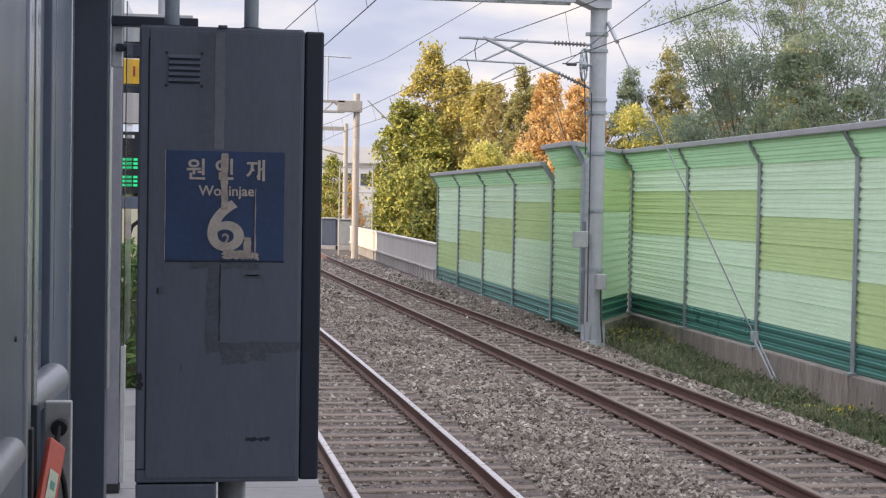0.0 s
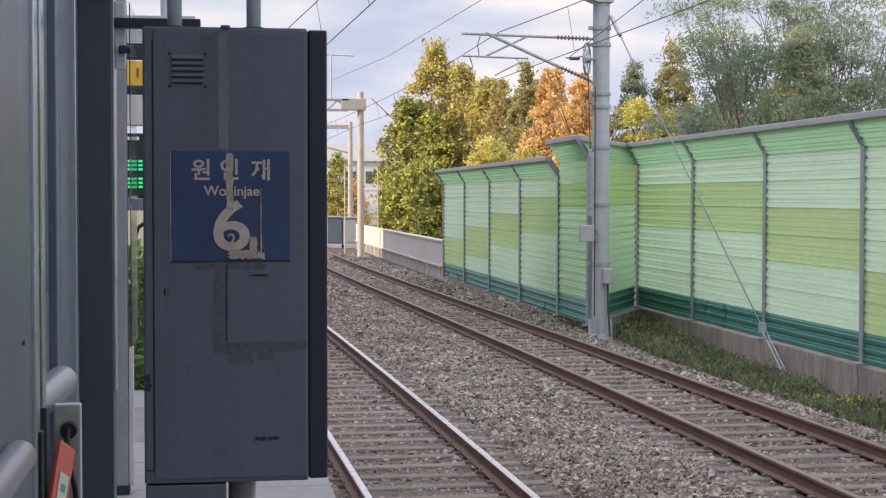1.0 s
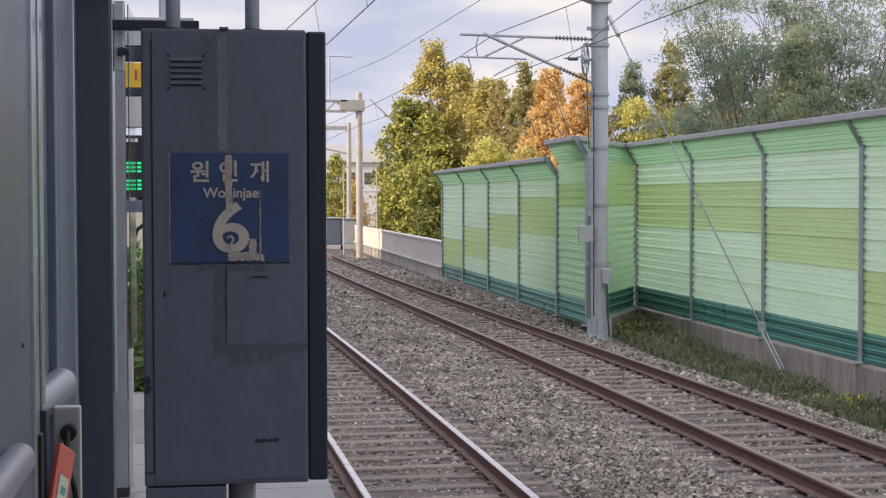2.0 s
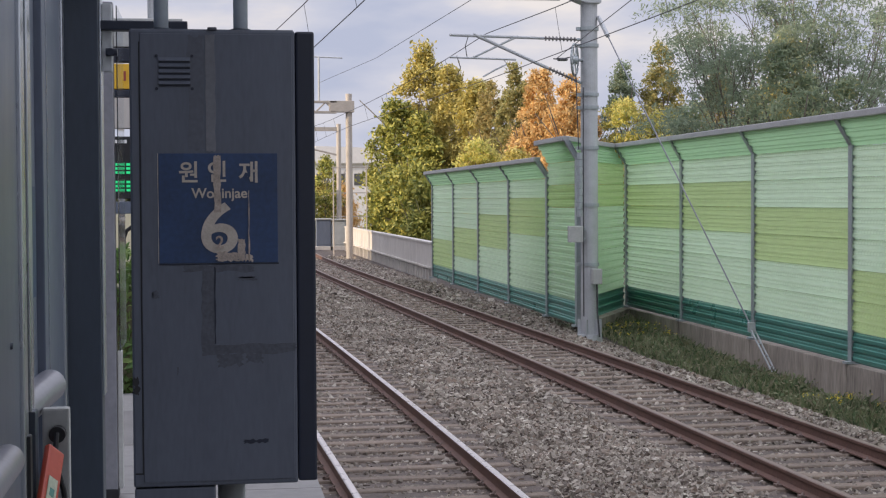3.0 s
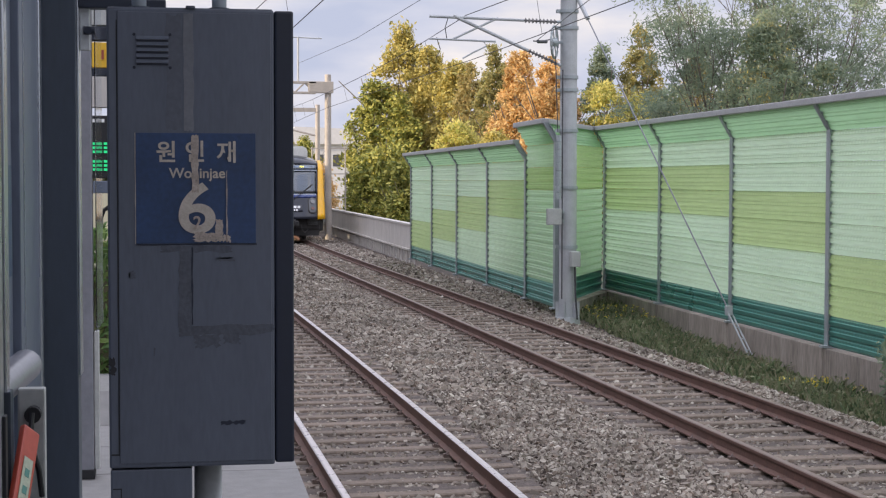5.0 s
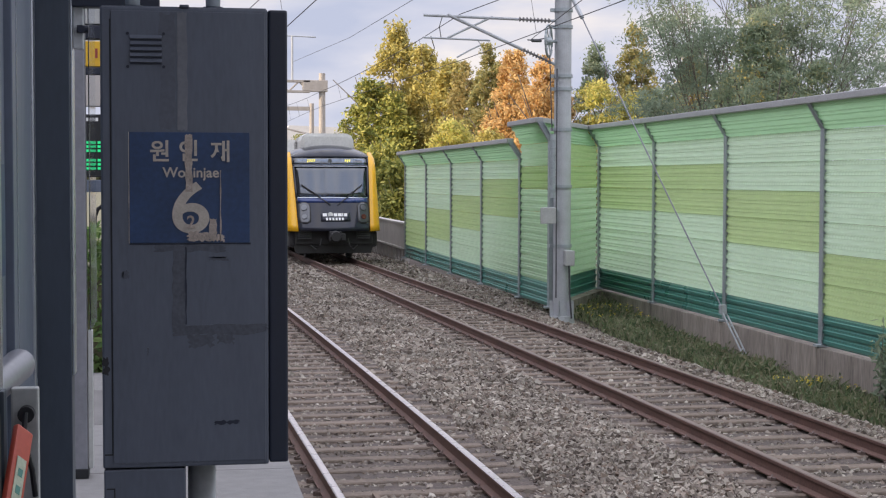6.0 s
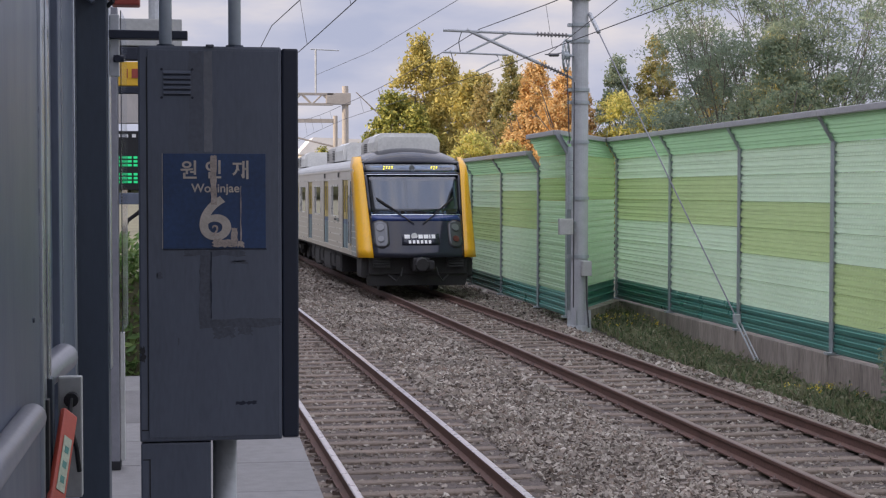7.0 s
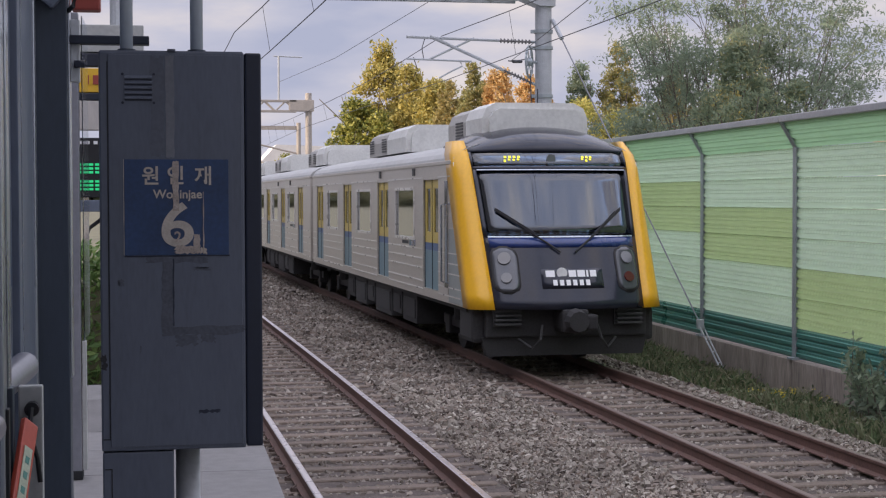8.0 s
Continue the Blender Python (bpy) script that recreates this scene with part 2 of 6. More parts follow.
def crowd(name, verts, faces, material, parent=None, smooth=False):
    """One mesh from arrays: verts (n, 3), faces (m, k)."""
    me = bpy.data.meshes.new(name)
    k = faces.shape[1]
    me.vertices.add(len(verts))
    me.vertices.foreach_set("co", np.asarray(verts, dtype=np.float32).ravel())
    me.loops.add(faces.size)
    me.loops.foreach_set("vertex_index", faces.astype(np.int32).ravel())
    me.polygons.add(len(faces))
    me.polygons.foreach_set("loop_start", np.arange(0, faces.size, k, dtype=np.int32))
    me.polygons.foreach_set("loop_total", np.full(len(faces), k, dtype=np.int32))
    me.update(calc_edges=True)
    me.polygons.foreach_set("use_smooth", np.full(len(faces), smooth, dtype=bool))
    me.materials.append(material)
    ob = new(name, me)
    if parent:
        ob.parent = parent
    return ob


RNG = np.random.default_rng(7)
CUBE_V = np.array([(x, y, z) for x in (-1, 1) for y in (-1, 1) for z in (-1, 1)], float)
CUBE_F = np.array([(0, 1, 3, 2), (4, 6, 7, 5), (0, 4, 5, 1), (2, 3, 7, 6), (0, 2, 6, 4), (1, 5, 7, 3)])


def turns(n):
    """n random rotation matrices."""
    q = RNG.normal(size=(n, 4))
    q /= np.linalg.norm(q, axis=1)[:, None]
    w, x, y, z = q.T
    return np.stack([1 - 2 * (y * y + z * z), 2 * (x * y - z * w), 2 * (x * z + y * w), 2 * (x * y + z * w), 1 - 2 * (x * x + z * z),
                     2 * (y * z - x * w), 2 * (x * z - y * w), 2 * (y * z + x * w), 1 - 2 * (x * x + y * y)], 1).reshape(n, 3, 3)


def stones(places, size):
    n = len(places)
    v = CUBE_V[None] * (1 + RNG.uniform(-0.55, 0.25, (n, 8, 3)))
    s = size[:, None] * RNG.uniform(0.42, 1.45, (n, 3))
    v = np.einsum("nij,nkj->nki", turns(n), v * s[:, None, :]) + places[:, None, :]
    f = CUBE_F[None] + (np.arange(n) * 8)[:, None, None]
    return v.reshape(-1, 3), f.reshape(-1, 4)


# ---------- ground, ballast, tracks ----------
def bed_height(u, y):
    """Ballast surface across the line; u is measured from the bent track axis."""
    side = min(1.0, max(0.0, (37.0 - y) / 7))
    z = ZR - 0.205
    if u > 8.3:
        z -= min((u - 8.3) / 1.3, 1.0) * (0.42 * side + 0.03)
    if 3.5 < u < 5.5:
        z += 0.02
    if u < 0.95:
        z -= min((0.95 - u) / 0.4, 1) * 0.12
    return z


def build_ground():
    bm = bmesh.new()
    xs = [-2500, -60, -12, 0.3] + [0.62 + i * 0.3 for i in range(36)] + [12.5, 20, 80, 2500]
    ys = [-400, -60, -5] + [4 + i * 1.0 for i in range(80)] + [90, 110, 150, 250, 600, 3500]
    grid = []
    for y in ys:
        row = []
        for x in xs:
            u = x - trk(y)
            z = bed_height(u, y) if 0.3 <= x <= 12 else (ZR - 0.9 if x < 0.3 else ZR - 0.75)
            row.append(bm.verts.new((x, y, z + 0.02 * noise.noise((x * 1.3, y * 1.3, 0)))))
        grid.append(row)
    for i in range(len(ys) - 1):
        for j in range(len(xs) - 1):
            f = bm.faces.new((grid[i][j], grid[i][j + 1], grid[i + 1][j + 1], grid[i + 1][j]))
            f.material_index = 1 if 0.3 <= xs[j] < 9.2 and ys[i] < 250 and ys[i] > -60 else 0
    tagged(part("ground", bm, [M_GROUND, M_BED], smooth=True), "grey crushed-stone ballast bed and bare earth", "ground", kind="structure")


def scatter_ballast():
    def field(n, y0, y1, size, u0=0.75, u1=9.3):
        y = y0 + (y1 - y0) * RNG.uniform(0, 1, n)
        u = RNG.uniform(u0, u1, n)
        off = np.array([trk(v) for v in y])
        z = np.array([bed_height(a, b) for a, b in zip(u, y)])
        s = size * RNG.uniform(0.6, 1.35, n)
        # fewer stones on top of the sleepers and against the rails
        keep = np.ones(n, bool)
        for m in (MID_NEAR, MID_FAR):
            on = (np.abs(u - m) < 1.28) & (np.abs(((y + 0.30) % 0.61) - 0.305) < 0.095)
            keep &= ~(on & (RNG.uniform(0, 1, n) < 0.86))
            for r in (-0.75, 0.75):
                keep &= np.abs(u - m - r) > 0.085
        z = z + RNG.uniform(-0.022, 0.02, n)
        for m in (MID_NEAR, MID_FAR):
            z = np.where(np.abs(u - m) < 1.28, z - 0.022, z)
        p = np.stack([u + off, y, z], 1)[keep]
        return p, s[keep]
    a, sa = field(88000, 7.0, 21, 0.0225)
    b, sb = field(58000, 21, 44, 0.031)
    c, sc = field(24000, 44, 80, 0.045)
    v, f = stones(np.concatenate([a, b, c]), np.concatenate([sa, sb, sc]))
    tagged(crowd("ballast", v, f, M_STONE), "loose grey and brownish crushed ballast stones between the rails", "ballast", kind="stuff")


def rail_mesh(u, top):
    """Foot, web and head of one rail, following the bend; the running surface is a strip of its own colour."""
    prof = [(-0.07, -0.165), (0.07, -0.165), (0.07, -0.150), (0.012, -0.130), (0.011, -0.050), (0.036, -0.036), (0.037, -0.008),
            (0.028, 0.0), (-0.028, 0.0), (-0.037, -0.008), (-0.036, -0.036), (-0.011, -0.050), (-0.012, -0.130), (-0.07, -0.150)]
    bm = bmesh.new()
    ys = [-30, -10, 0] + [i * 1.5 + 1.5 for i in range(52)] + [100, 140, 220, 300]
    rings = []
    for y in ys:
        rings.append([bm.verts.new((u + trk(y) + a, y, ZR + b)) for a, b in prof])
    n = len(prof)
    for r, s in zip(rings, rings[1:]):
        for i in range(n):
            f = bm.faces.new((r[i], r[(i + 1) % n], s[(i + 1) % n], s[i]))
            f.material_index = 1 if i in (6, 7, 8) else 0
    bmesh.ops.recalc_face_normals(bm, faces=bm.faces)
    return bm


def build_track(mid, rails, top, label):
    t = thing("railway_track", label, "railway track", kind="structure")
    for u in rails:
        part("rail", rail_mesh(u, top), [M_RAIL_SIDE, top], t)
    bm = bmesh.new()
    prism(bm, [(-0.12, -0.12), (0.12, -0.12), (0.088, 0.050), (-0.088, 0.050)], "x", -1.22, 1.22)
    bmesh.ops.bevel(bm, geom=[e for e in bm.edges], offset=0.012, segments=1, affect="EDGES")
    me = bpy.data.meshes.new("sleeper")
    bm.to_mesh(me); bm.free()
    me.materials.append(M_SLEEPER)
    clips = bmesh.new()
    n = 0
    y = 5.185
    while y < 118:
        m = pose(mid + trk(y) + random.uniform(-0.015, 0.015), y, ZR - 0.225, 0, random.uniform(-0.4, 0.4), math.degrees(heading(y)) * -1 + random.uniform(-0.4, 0.4))
        share("sleeper", me, t, m)
        for u in rails:
            for s in (-1, 1):
                if y < 45:
                    x = u + trk(y) + s * 0.105
                    box(clips, x - 0.03, x + 0.03, y - 0.045, y + 0.045, ZR - 0.18, ZR - 0.145, 0.0)
                    tube(clips, (x + s * 0.02, y - 0.05, ZR - 0.145), (x - s * 0.03, y + 0.05, ZR - 0.135), 0.012, seg=5)
        y += 0.61
        n += 1
    c = part("rail_fastener", clips, M_CLIP, t)
    c["kind"] = "stuff"


build_ground()


# ---------- platform ----------
def build_platform():
    p = thing("platform", "light grey concrete station platform with slab joints", "platform", kind="structure")
    bm = bmesh.new()
    box(bm, -8.0, 0.56, -40, 12.4, ZR - 0.9, -0.06)
    part("platform_body", bm, M_CONC_OLD, p)
    y = -4.0
    me = {}
    for w in (0.60, 1.19):
        b = bmesh.new()
        box(b, -w / 2 + 0.004, w / 2 - 0.004, -0.446, 0.446, -0.06, 0.0, 0.006)
        me[w] = bpy.data.meshes.new("slab")
        b.to_mesh(me[w]); b.free()
        me[w].materials.append(M_CONC)
    j = 0
    while y < 12.3:
        share("slab", me[0.60], p, pose(0.32, y + 0.45, 0.0 + random.uniform(-0.002, 0.002)))
        for i in range(3):
            share("slab", me[1.19], p, pose(-0.58 - i * 1.2, y + 0.45, random.uniform(-0.003, 0.0)))
        y += 0.90
    b = bmesh.new()
    box(b, -8.0, -3.62, -40, 12.4, -0.06, -0.002)
    box(b, -3.62, 0.62, -40, -4.0, -0.06, -0.002)
    part("paving", b, M_CONC, p)


# ---------- unseen blocks added for shade, behind and beside the camera ---
def build_shade_blocks():
    s = thing("station_building", "plain grey unseen wall and roof slab added to shade tracks and platform", "building", kind="structure")
    # unseen wall; height and end are set by where its shadow should fall
    bm = bmesh.new(); box(bm, -9.0, -8.0, -60, 74, ZR - 0.9, 9.8)
    part("wall", bm, M_BUILDING, s)
    # unseen slab overhead, added to darken the cabinet and end the conduits
    bm = bmesh.new(); box(bm, -8.0, 0.3, -60, 4.6, 3.5, 3.7)
    part("shade_slab", bm, M_BUILDING, s)
    bm = bmesh.new(); box(bm, -8.0, -2.6, -14.4, -14.0, -0.002, 3.5)
    part("end_wall", bm, M_BUILDING, s)


# ---------- noise barrier ----------
def corrugated(length, height, ribs, depth=0.045, back=0.02):
    """One sheet with horizontal ribs, broad faces over a narrow groove: along +y, up +z, face towards -x."""
    bm = bmesh.new()
    step = height / ribs
    prof = [(0.0, 0.0)]
    for i in range(ribs):
        z = i * step
        prof += [(0.0, z + step * 0.10), (-depth * 0.75, z + step * 0.20), (-depth, z + step * 0.52), (-depth * 0.42, z + step * 0.60),
                 (-depth * 0.48, z + step * 0.84), (0.0, z + step * 0.94)]
    prof.append((0.0, height))
    a = [bm.verts.new((x, 0, z)) for x, z in prof]
    b = [bm.verts.new((x, length, z)) for x, z in prof]
    c = [bm.verts.new((back, 0, z)) for z in (0, height)]
    d = [bm.verts.new((back, length, z)) for z in (0, height)]
    for i in range(len(a) - 1):
        bm.faces.new((a[i], b[i], b[i + 1], a[i + 1]))
    bm.faces.new((a[-1], b[-1], d[1], c[1]))
    bm.faces.new((a[0], c[0], d[0], b[0]))
    bmesh.ops.recalc_face_normals(bm, faces=bm.faces)
    return bm


def slotted(m, every=0.115, band=0.167):
    """Rows of short upright slots in a panel's paint: recess shade painted darker, depth by bump."""
    nt = m.node_tree
    N, L = nt.nodes.new, nt.links.new
    b = nt.nodes["Principled BSDF"]
    tc, sep = N("ShaderNodeTexCoord"), N("ShaderNodeSeparateXYZ")
    L(tc.outputs["Object"], sep.inputs[0])
    def gate(sock, period, lo):
        mul, fr, gt = N("ShaderNodeMath"), N("ShaderNodeMath"), N("ShaderNodeMath")
        mul.operation, fr.operation, gt.operation = "MULTIPLY", "FRACT", "GREATER_THAN"
        mul.inputs[1].default_value, gt.inputs[1].default_value = 1 / period, lo
        L(sock, mul.inputs[0]); L(mul.outputs[0], fr.inputs[0]); L(fr.outputs[0], gt.inputs[0])
        return gt.outputs[0]
    both = N("ShaderNodeMath"); both.operation = "MULTIPLY"
    L(gate(sep.outputs[1], every, 0.60), both.inputs[0]); L(gate(sep.outputs[2], band, 0.55), both.inputs[1])
    amt = N("ShaderNodeMath"); amt.operation = "MULTIPLY"; amt.inputs[1].default_value = 0.30
    L(both.outputs[0], amt.inputs[0])
    src = b.inputs["Base Color"].links[0].from_socket
    mx = N("ShaderNodeMix"); mx.data_type = "RGBA"; mx.blend_type = "MULTIPLY"
    mx.inputs[7].default_value = (0.55, 0.62, 0.55, 1)
    L(amt.outputs[0], mx.inputs[0]); L(src, mx.inputs[6]); L(mx.outputs[2], b.inputs["Base Color"])
    bp = N("ShaderNodeBump"); bp.inputs["Strength"].default_value, bp.inputs["Distance"].default_value, bp.invert = 0.5, 0.006, True
    L(both.outputs[0], bp.inputs["Height"]); L(bp.outputs[0], b.inputs["Normal"])
    return m


for panel_paint in (M_MINT, M_LIME, M_DKGREEN):
    slotted(panel_paint)


def build_barrier(name, a, b, bays, base, bend, top, label, limes, lean=0.26, posts=(True, True)):
    """A run of barrier from a to b (x, y), standing at base, bent towards the track above bend."""
    a, b = Vector((*a, 0)), Vector((*b, 0))
    d = b - a
    L = d.length / bays
    ang = math.degrees(math.atan2(-d.x, d.y))
    t = thing(name, label, "noise barrier", "noise barrier runs")
    t.matrix_basis = pose(a.x, a.y, 0, 0, 0, ang)
    rows = 7
    h = (bend - base) / rows
    sheet = {}
    for m in (M_MINT, M_LIME, M_DKGREEN):
        bm = corrugated(L - 0.03, h - 0.006, 3, 0.040)
        me = bpy.data.meshes.new("panel"); bm.to_mesh(me); bm.free(); me.materials.append(m)
        sheet[m] = me
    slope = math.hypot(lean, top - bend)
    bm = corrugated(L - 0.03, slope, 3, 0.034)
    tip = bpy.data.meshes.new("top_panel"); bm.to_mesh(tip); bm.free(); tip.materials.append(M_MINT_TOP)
    for i in range(bays):
        for r in range(rows):
            m = M_DKGREEN if r == 0 else M_LIME if r in limes(i) else M_MINT
            share("panel", sheet[m], t, pose(0, i * L + 0.015, base + r * h))
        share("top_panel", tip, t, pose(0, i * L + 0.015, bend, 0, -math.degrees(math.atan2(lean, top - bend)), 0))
        bm = bmesh.new()
        box(bm, -lean - 0.10, -lean + 0.07, i * L, (i + 1) * L - 0.012, top - 0.02, top + 0.09, 0.015)
        part("cap_rail", bm, M_CAPRAIL, t)
    for i in range(bays + 1):
        if (i == 0 and not posts[0]) or (i == bays and not posts[1]):
            continue
        y, w, F = i * L, 0.072, -0.068
        bm = bmesh.new()
        rings = []
        for off, z in ((0.0, base + 0.02), (0.0, bend + 0.01), (-lean, top)):
            sec = [(F, -w), (F, w), (F + 0.014, w), (F + 0.014, 0.006), (0.048, 0.006), (0.048, w), (0.06, w), (0.06, -w), (0.048, -w), (0.048, -0.006), (F + 0.014, -0.006), (F + 0.014, -w)]
            rings.append([bm.verts.new((u + off, y + v, z)) for u, v in sec])
        for lower, upper in zip(rings, rings[1:]):
            for k in range(12):
                bm.faces.new((lower[k], lower[(k + 1) % 12], upper[(k + 1) % 12], upper[k]))
        bm.faces.new(rings[0][::-1]); bm.faces.new(rings[-1])
        bmesh.ops.recalc_face_normals(bm, faces=bm.faces)
        post = part("post", bm, M_POST, t)
        bm = bmesh.new()
        box(bm, -0.15, 0.10, y - 0.09, y + 0.09, base - 0.02, base + 0.02, 0.004)
        part("base_plate", bm, M_POST, post)
    return t


NEAR_X, FAR_X = 10.40, 8.0
NEAR_Y0, NEAR_STEP = 38.05, 4.6


def build_barriers():
    n = 8
    build_barrier("noise_barrier", (NEAR_X, NEAR_Y0 - n * NEAR_STEP), (NEAR_X, NEAR_Y0), n, ZR + 0.02, 2.40, 2.84,
                  "green translucent ribbed noise barrier on a concrete footing", lambda i: {7: (5, 4), 6: (4, 5), 5: (3, 4), 4: (1, 2), 3: (2, 3)}.get(i, (4, 5)))
    build_barrier("noise_barrier", (FAR_X, 33.3), (NEAR_X - 0.07, NEAR_Y0 + 0.02), 1, ZR + 0.02, 2.40, 2.84,
                  "green noise barrier return panel behind the mast", lambda i: (5, 6), posts=(False, False))
    build_barrier("noise_barrier", (FAR_X, 33.3), (FAR_X, 36.3), 1, ZR - 0.05, 2.40, 2.84,
                  "short tall green noise barrier bay beside the mast", lambda i: (5,), posts=(True, False))
    build_barrier("noise_barrier", (FAR_X, 36.3), (FAR_X, 55.2), 4, ZR - 0.05, 2.06, 2.46,
                  "lower pale green noise barrier along the ballast", lambda i: {0: (4, 5), 1: (3, 4), 2: (2, 3), 3: (1, 2)}.get(i, ()))


def build_footing():
    w = thing("retaining_wall", "weathered concrete footing wall with dark streaks", "wall", kind="structure")
    bm = bmesh.new()
    box(bm, -0.12, 0.14, 0.006, 2.29, -0.85, 0.0, 0.012)
    me = bpy.data.meshes.new("wall_block"); bm.to_mesh(me); bm.free(); me.materials.append(M_CONC_OLD)
    y = 1.25
    while y < 37.8:
        share("wall_block", me, w, pose(NEAR_X, y, ZR + random.uniform(-0.01, 0.0)))
        y += 2.3
    d = Vector((NEAR_X - FAR_X, NEAR_Y0 - 33.3))
    turn = -math.degrees(math.atan2(d.x, d.y))
    for k in (0.0, 2.3):
        q = Vector((FAR_X, 33.3)) + d.normalized() * (k + 0.4)
        share("wall_block", me, w, pose(q.x, q.y, ZR - 0.005, 0, 0, turn))


def build_far_wall():
    """Low pale wall with a cable trough beyond the barrier."""
    w = thing("boundary_wall", "low pale concrete boundary wall with panel joints", "wall", kind="structure")
    bm = bmesh.new()
    box(bm, -0.09, 0.09, 0.01, 2.19, -0.25, 1.16, 0.012)
    box(bm, -0.13, 0.13, 0.0, 2.2, 1.16, 1.24, 0.01)
    box(bm, -0.17, -0.09, 0.01, 2.19, 0.28, 0.34)
    for k in (0.4, 1.1, 1.8):
        box(bm, -0.15, -0.09, k, k + 0.05, -0.25, 0.30)
    me = bpy.data.meshes.new("wall_panel"); bm.to_mesh(me); bm.free(); me.materials.append(M_WALL_PALE)
    y = 55.4
    while y < 90:
        share("wall_panel", me, w, pose(FAR_X + 0.05, y, ZR - 0.05))
        y += 2.2
# the shade on the face towards the camera is put into the column's colour


# ---------- more materials ----------
M_TRAIN = mat("stainless_body", (0.63, 0.59, 0.535), 0.34, 0.55, 0.08, 2.5, stretch=(1, 0.3, 3))
M_CABSIDE = mat("cab_side_grey", (0.33, 0.36, 0.35), 0.4, 0.2, 0.08, 2)
M_RIB = mat("polished_rib", (0.74, 0.72, 0.68), 0.3, 0.4, 0.06, 4)
M_DOORBLUE = mat("door_blue_band", (0.07, 0.13, 0.27), 0.4, 0.0, 0.08, 4)
M_ROOF_OLD = mat("roof_unit_beige", (0.40, 0.385, 0.36), 0.6, 0.0, 0.16, 3)
M_ROOF = mat("train_roof", (0.45, 0.45, 0.44), 0.6, 0.1, 0.12, 2)
M_AC = mat("roof_unit_white", (0.66, 0.66, 0.63), 0.55, 0.0, 0.10, 2)
M_LOUVRE = mat("louvre_shadow", (0.10, 0.10, 0.10), 0.7)
M_YELLOW = mat("train_yellow", (0.80, 0.42, 0.008), 0.32, 0.0, 0.05, 2, clear=0.25)
M_CABBLACK = mat("cab_black", (0.020, 0.023, 0.036), 0.13, 0.0, 0.1, 3, clear=0.25, spec=0.32)
M_BLUE = mat("train_blue", (0.012, 0.035, 0.16), 0.25, 0.0, 0.1, 3, clear=0.5)
M_DOORY = mat("door_yellow", (0.58, 0.44, 0.10), 0.4, 0.0, 0.08, 4)
M_DOORB = mat("door_teal", (0.16, 0.26, 0.30), 0.4, 0.0, 0.08, 4)
M_UNDER = mat("underframe_black", (0.034, 0.033, 0.034), 0.75, 0.1, 0.25, 4)
M_UNDER_G = mat("underframe_grey", (0.055, 0.055, 0.056), 0.7, 0.1, 0.25, 4)
M_WHITE = mat("white_lettering", (0.80, 0.80, 0.80), 0.4, 0.0, 0.03, 4)
M_LAMP = mat("lamp_lens", (0.13, 0.135, 0.145), 0.12, 0.1, 0.05, 4, clear=0.8)
M_LAMP_RED = mat("tail_lens", (0.09, 0.012, 0.010), 0.15, 0.0, 0.1, 4, clear=0.8)
M_SEAT = mat("cab_interior", (0.20, 0.22, 0.24), 0.7)
M_LED = glow("led_yellow", (0.95, 0.85, 0.05), 1.3)
M_LEDG = glow("led_green", (0.03, 0.85, 0.30), 0.6)
M_RED = mat("red_box", (0.30, 0.055, 0.04), 0.5, 0.0, 0.08, 8)
M_ORANGE = mat("orange_handle", (0.46, 0.075, 0.045), 0.42, 0.0, 0.08, 8)
M_CARD = mat("instruction_card", (0.45, 0.50, 0.38), 0.5, 0.0, 0.2, 60)
M_YPANEL = mat("amber_panel", (0.70, 0.42, 0.03), 0.4, 0.0, 0.05, 8)
M_BARK = mat("bark", (0.19, 0.165, 0.14), 0.9, 0.0, 0.25, 6, 0.6, 20)
M_POLE_OLD = mat("far_mast_concrete", (0.42, 0.38, 0.34), 0.8, 0.0, 0.12, 2)
M_WIRE = mat("dark_wire", (0.10, 0.10, 0.11), 0.5, 0.6, 0.1, 2)
M_INSUL = mat("insulator_grey", (0.20, 0.19, 0.19), 0.4, 0.0, 0.1, 4)
M_BOXGREY = mat("mast_box_grey", (0.42, 0.43, 0.42), 0.6, 0.1, 0.1, 4)
M_HOUSE = mat("far_house_white", (0.74, 0.71, 0.68), 0.8, 0.0, 0.05, 0.3)
M_ROOFTILE = mat("far_roof", (0.50, 0.28, 0.20), 0.8, 0.0, 0.1, 0.5)
L_POPLAR = island_mat("leaves_poplar", [(0.280, 0.270, 0.085), (0.480, 0.410, 0.120), (0.640, 0.525, 0.160), (0.380, 0.345, 0.110), (0.740, 0.590, 0.190)], 0.6, 0.22)
L_ORANGE = island_mat("leaves_redwood_rust", [(0.562, 0.356, 0.151), (0.734, 0.486, 0.205), (0.800, 0.572, 0.270), (0.540, 0.410, 0.194)], 0.6, 0.35)
L_BROWN = island_mat("leaves_brown_green", [(0.335, 0.297, 0.124), (0.486, 0.373, 0.151), (0.281, 0.281, 0.119), (0.583, 0.432, 0.173)], 0.6, 0.35)
L_BROWN_GREEN = island_mat("leaves_conifer_autumn", [(0.255, 0.270, 0.110), (0.380, 0.340, 0.140), (0.300, 0.300, 0.125), (0.520, 0.420, 0.165)], 0.6, 0.4)
L_BUSH = island_mat("leaves_bush", [(0.111, 0.145, 0.036), (0.208, 0.238, 0.052), (0.468, 0.436, 0.098), (0.143, 0.178, 0.044), (0.598, 0.528, 0.130), (0.260, 0.277, 0.065)], 0.55, 0.12)
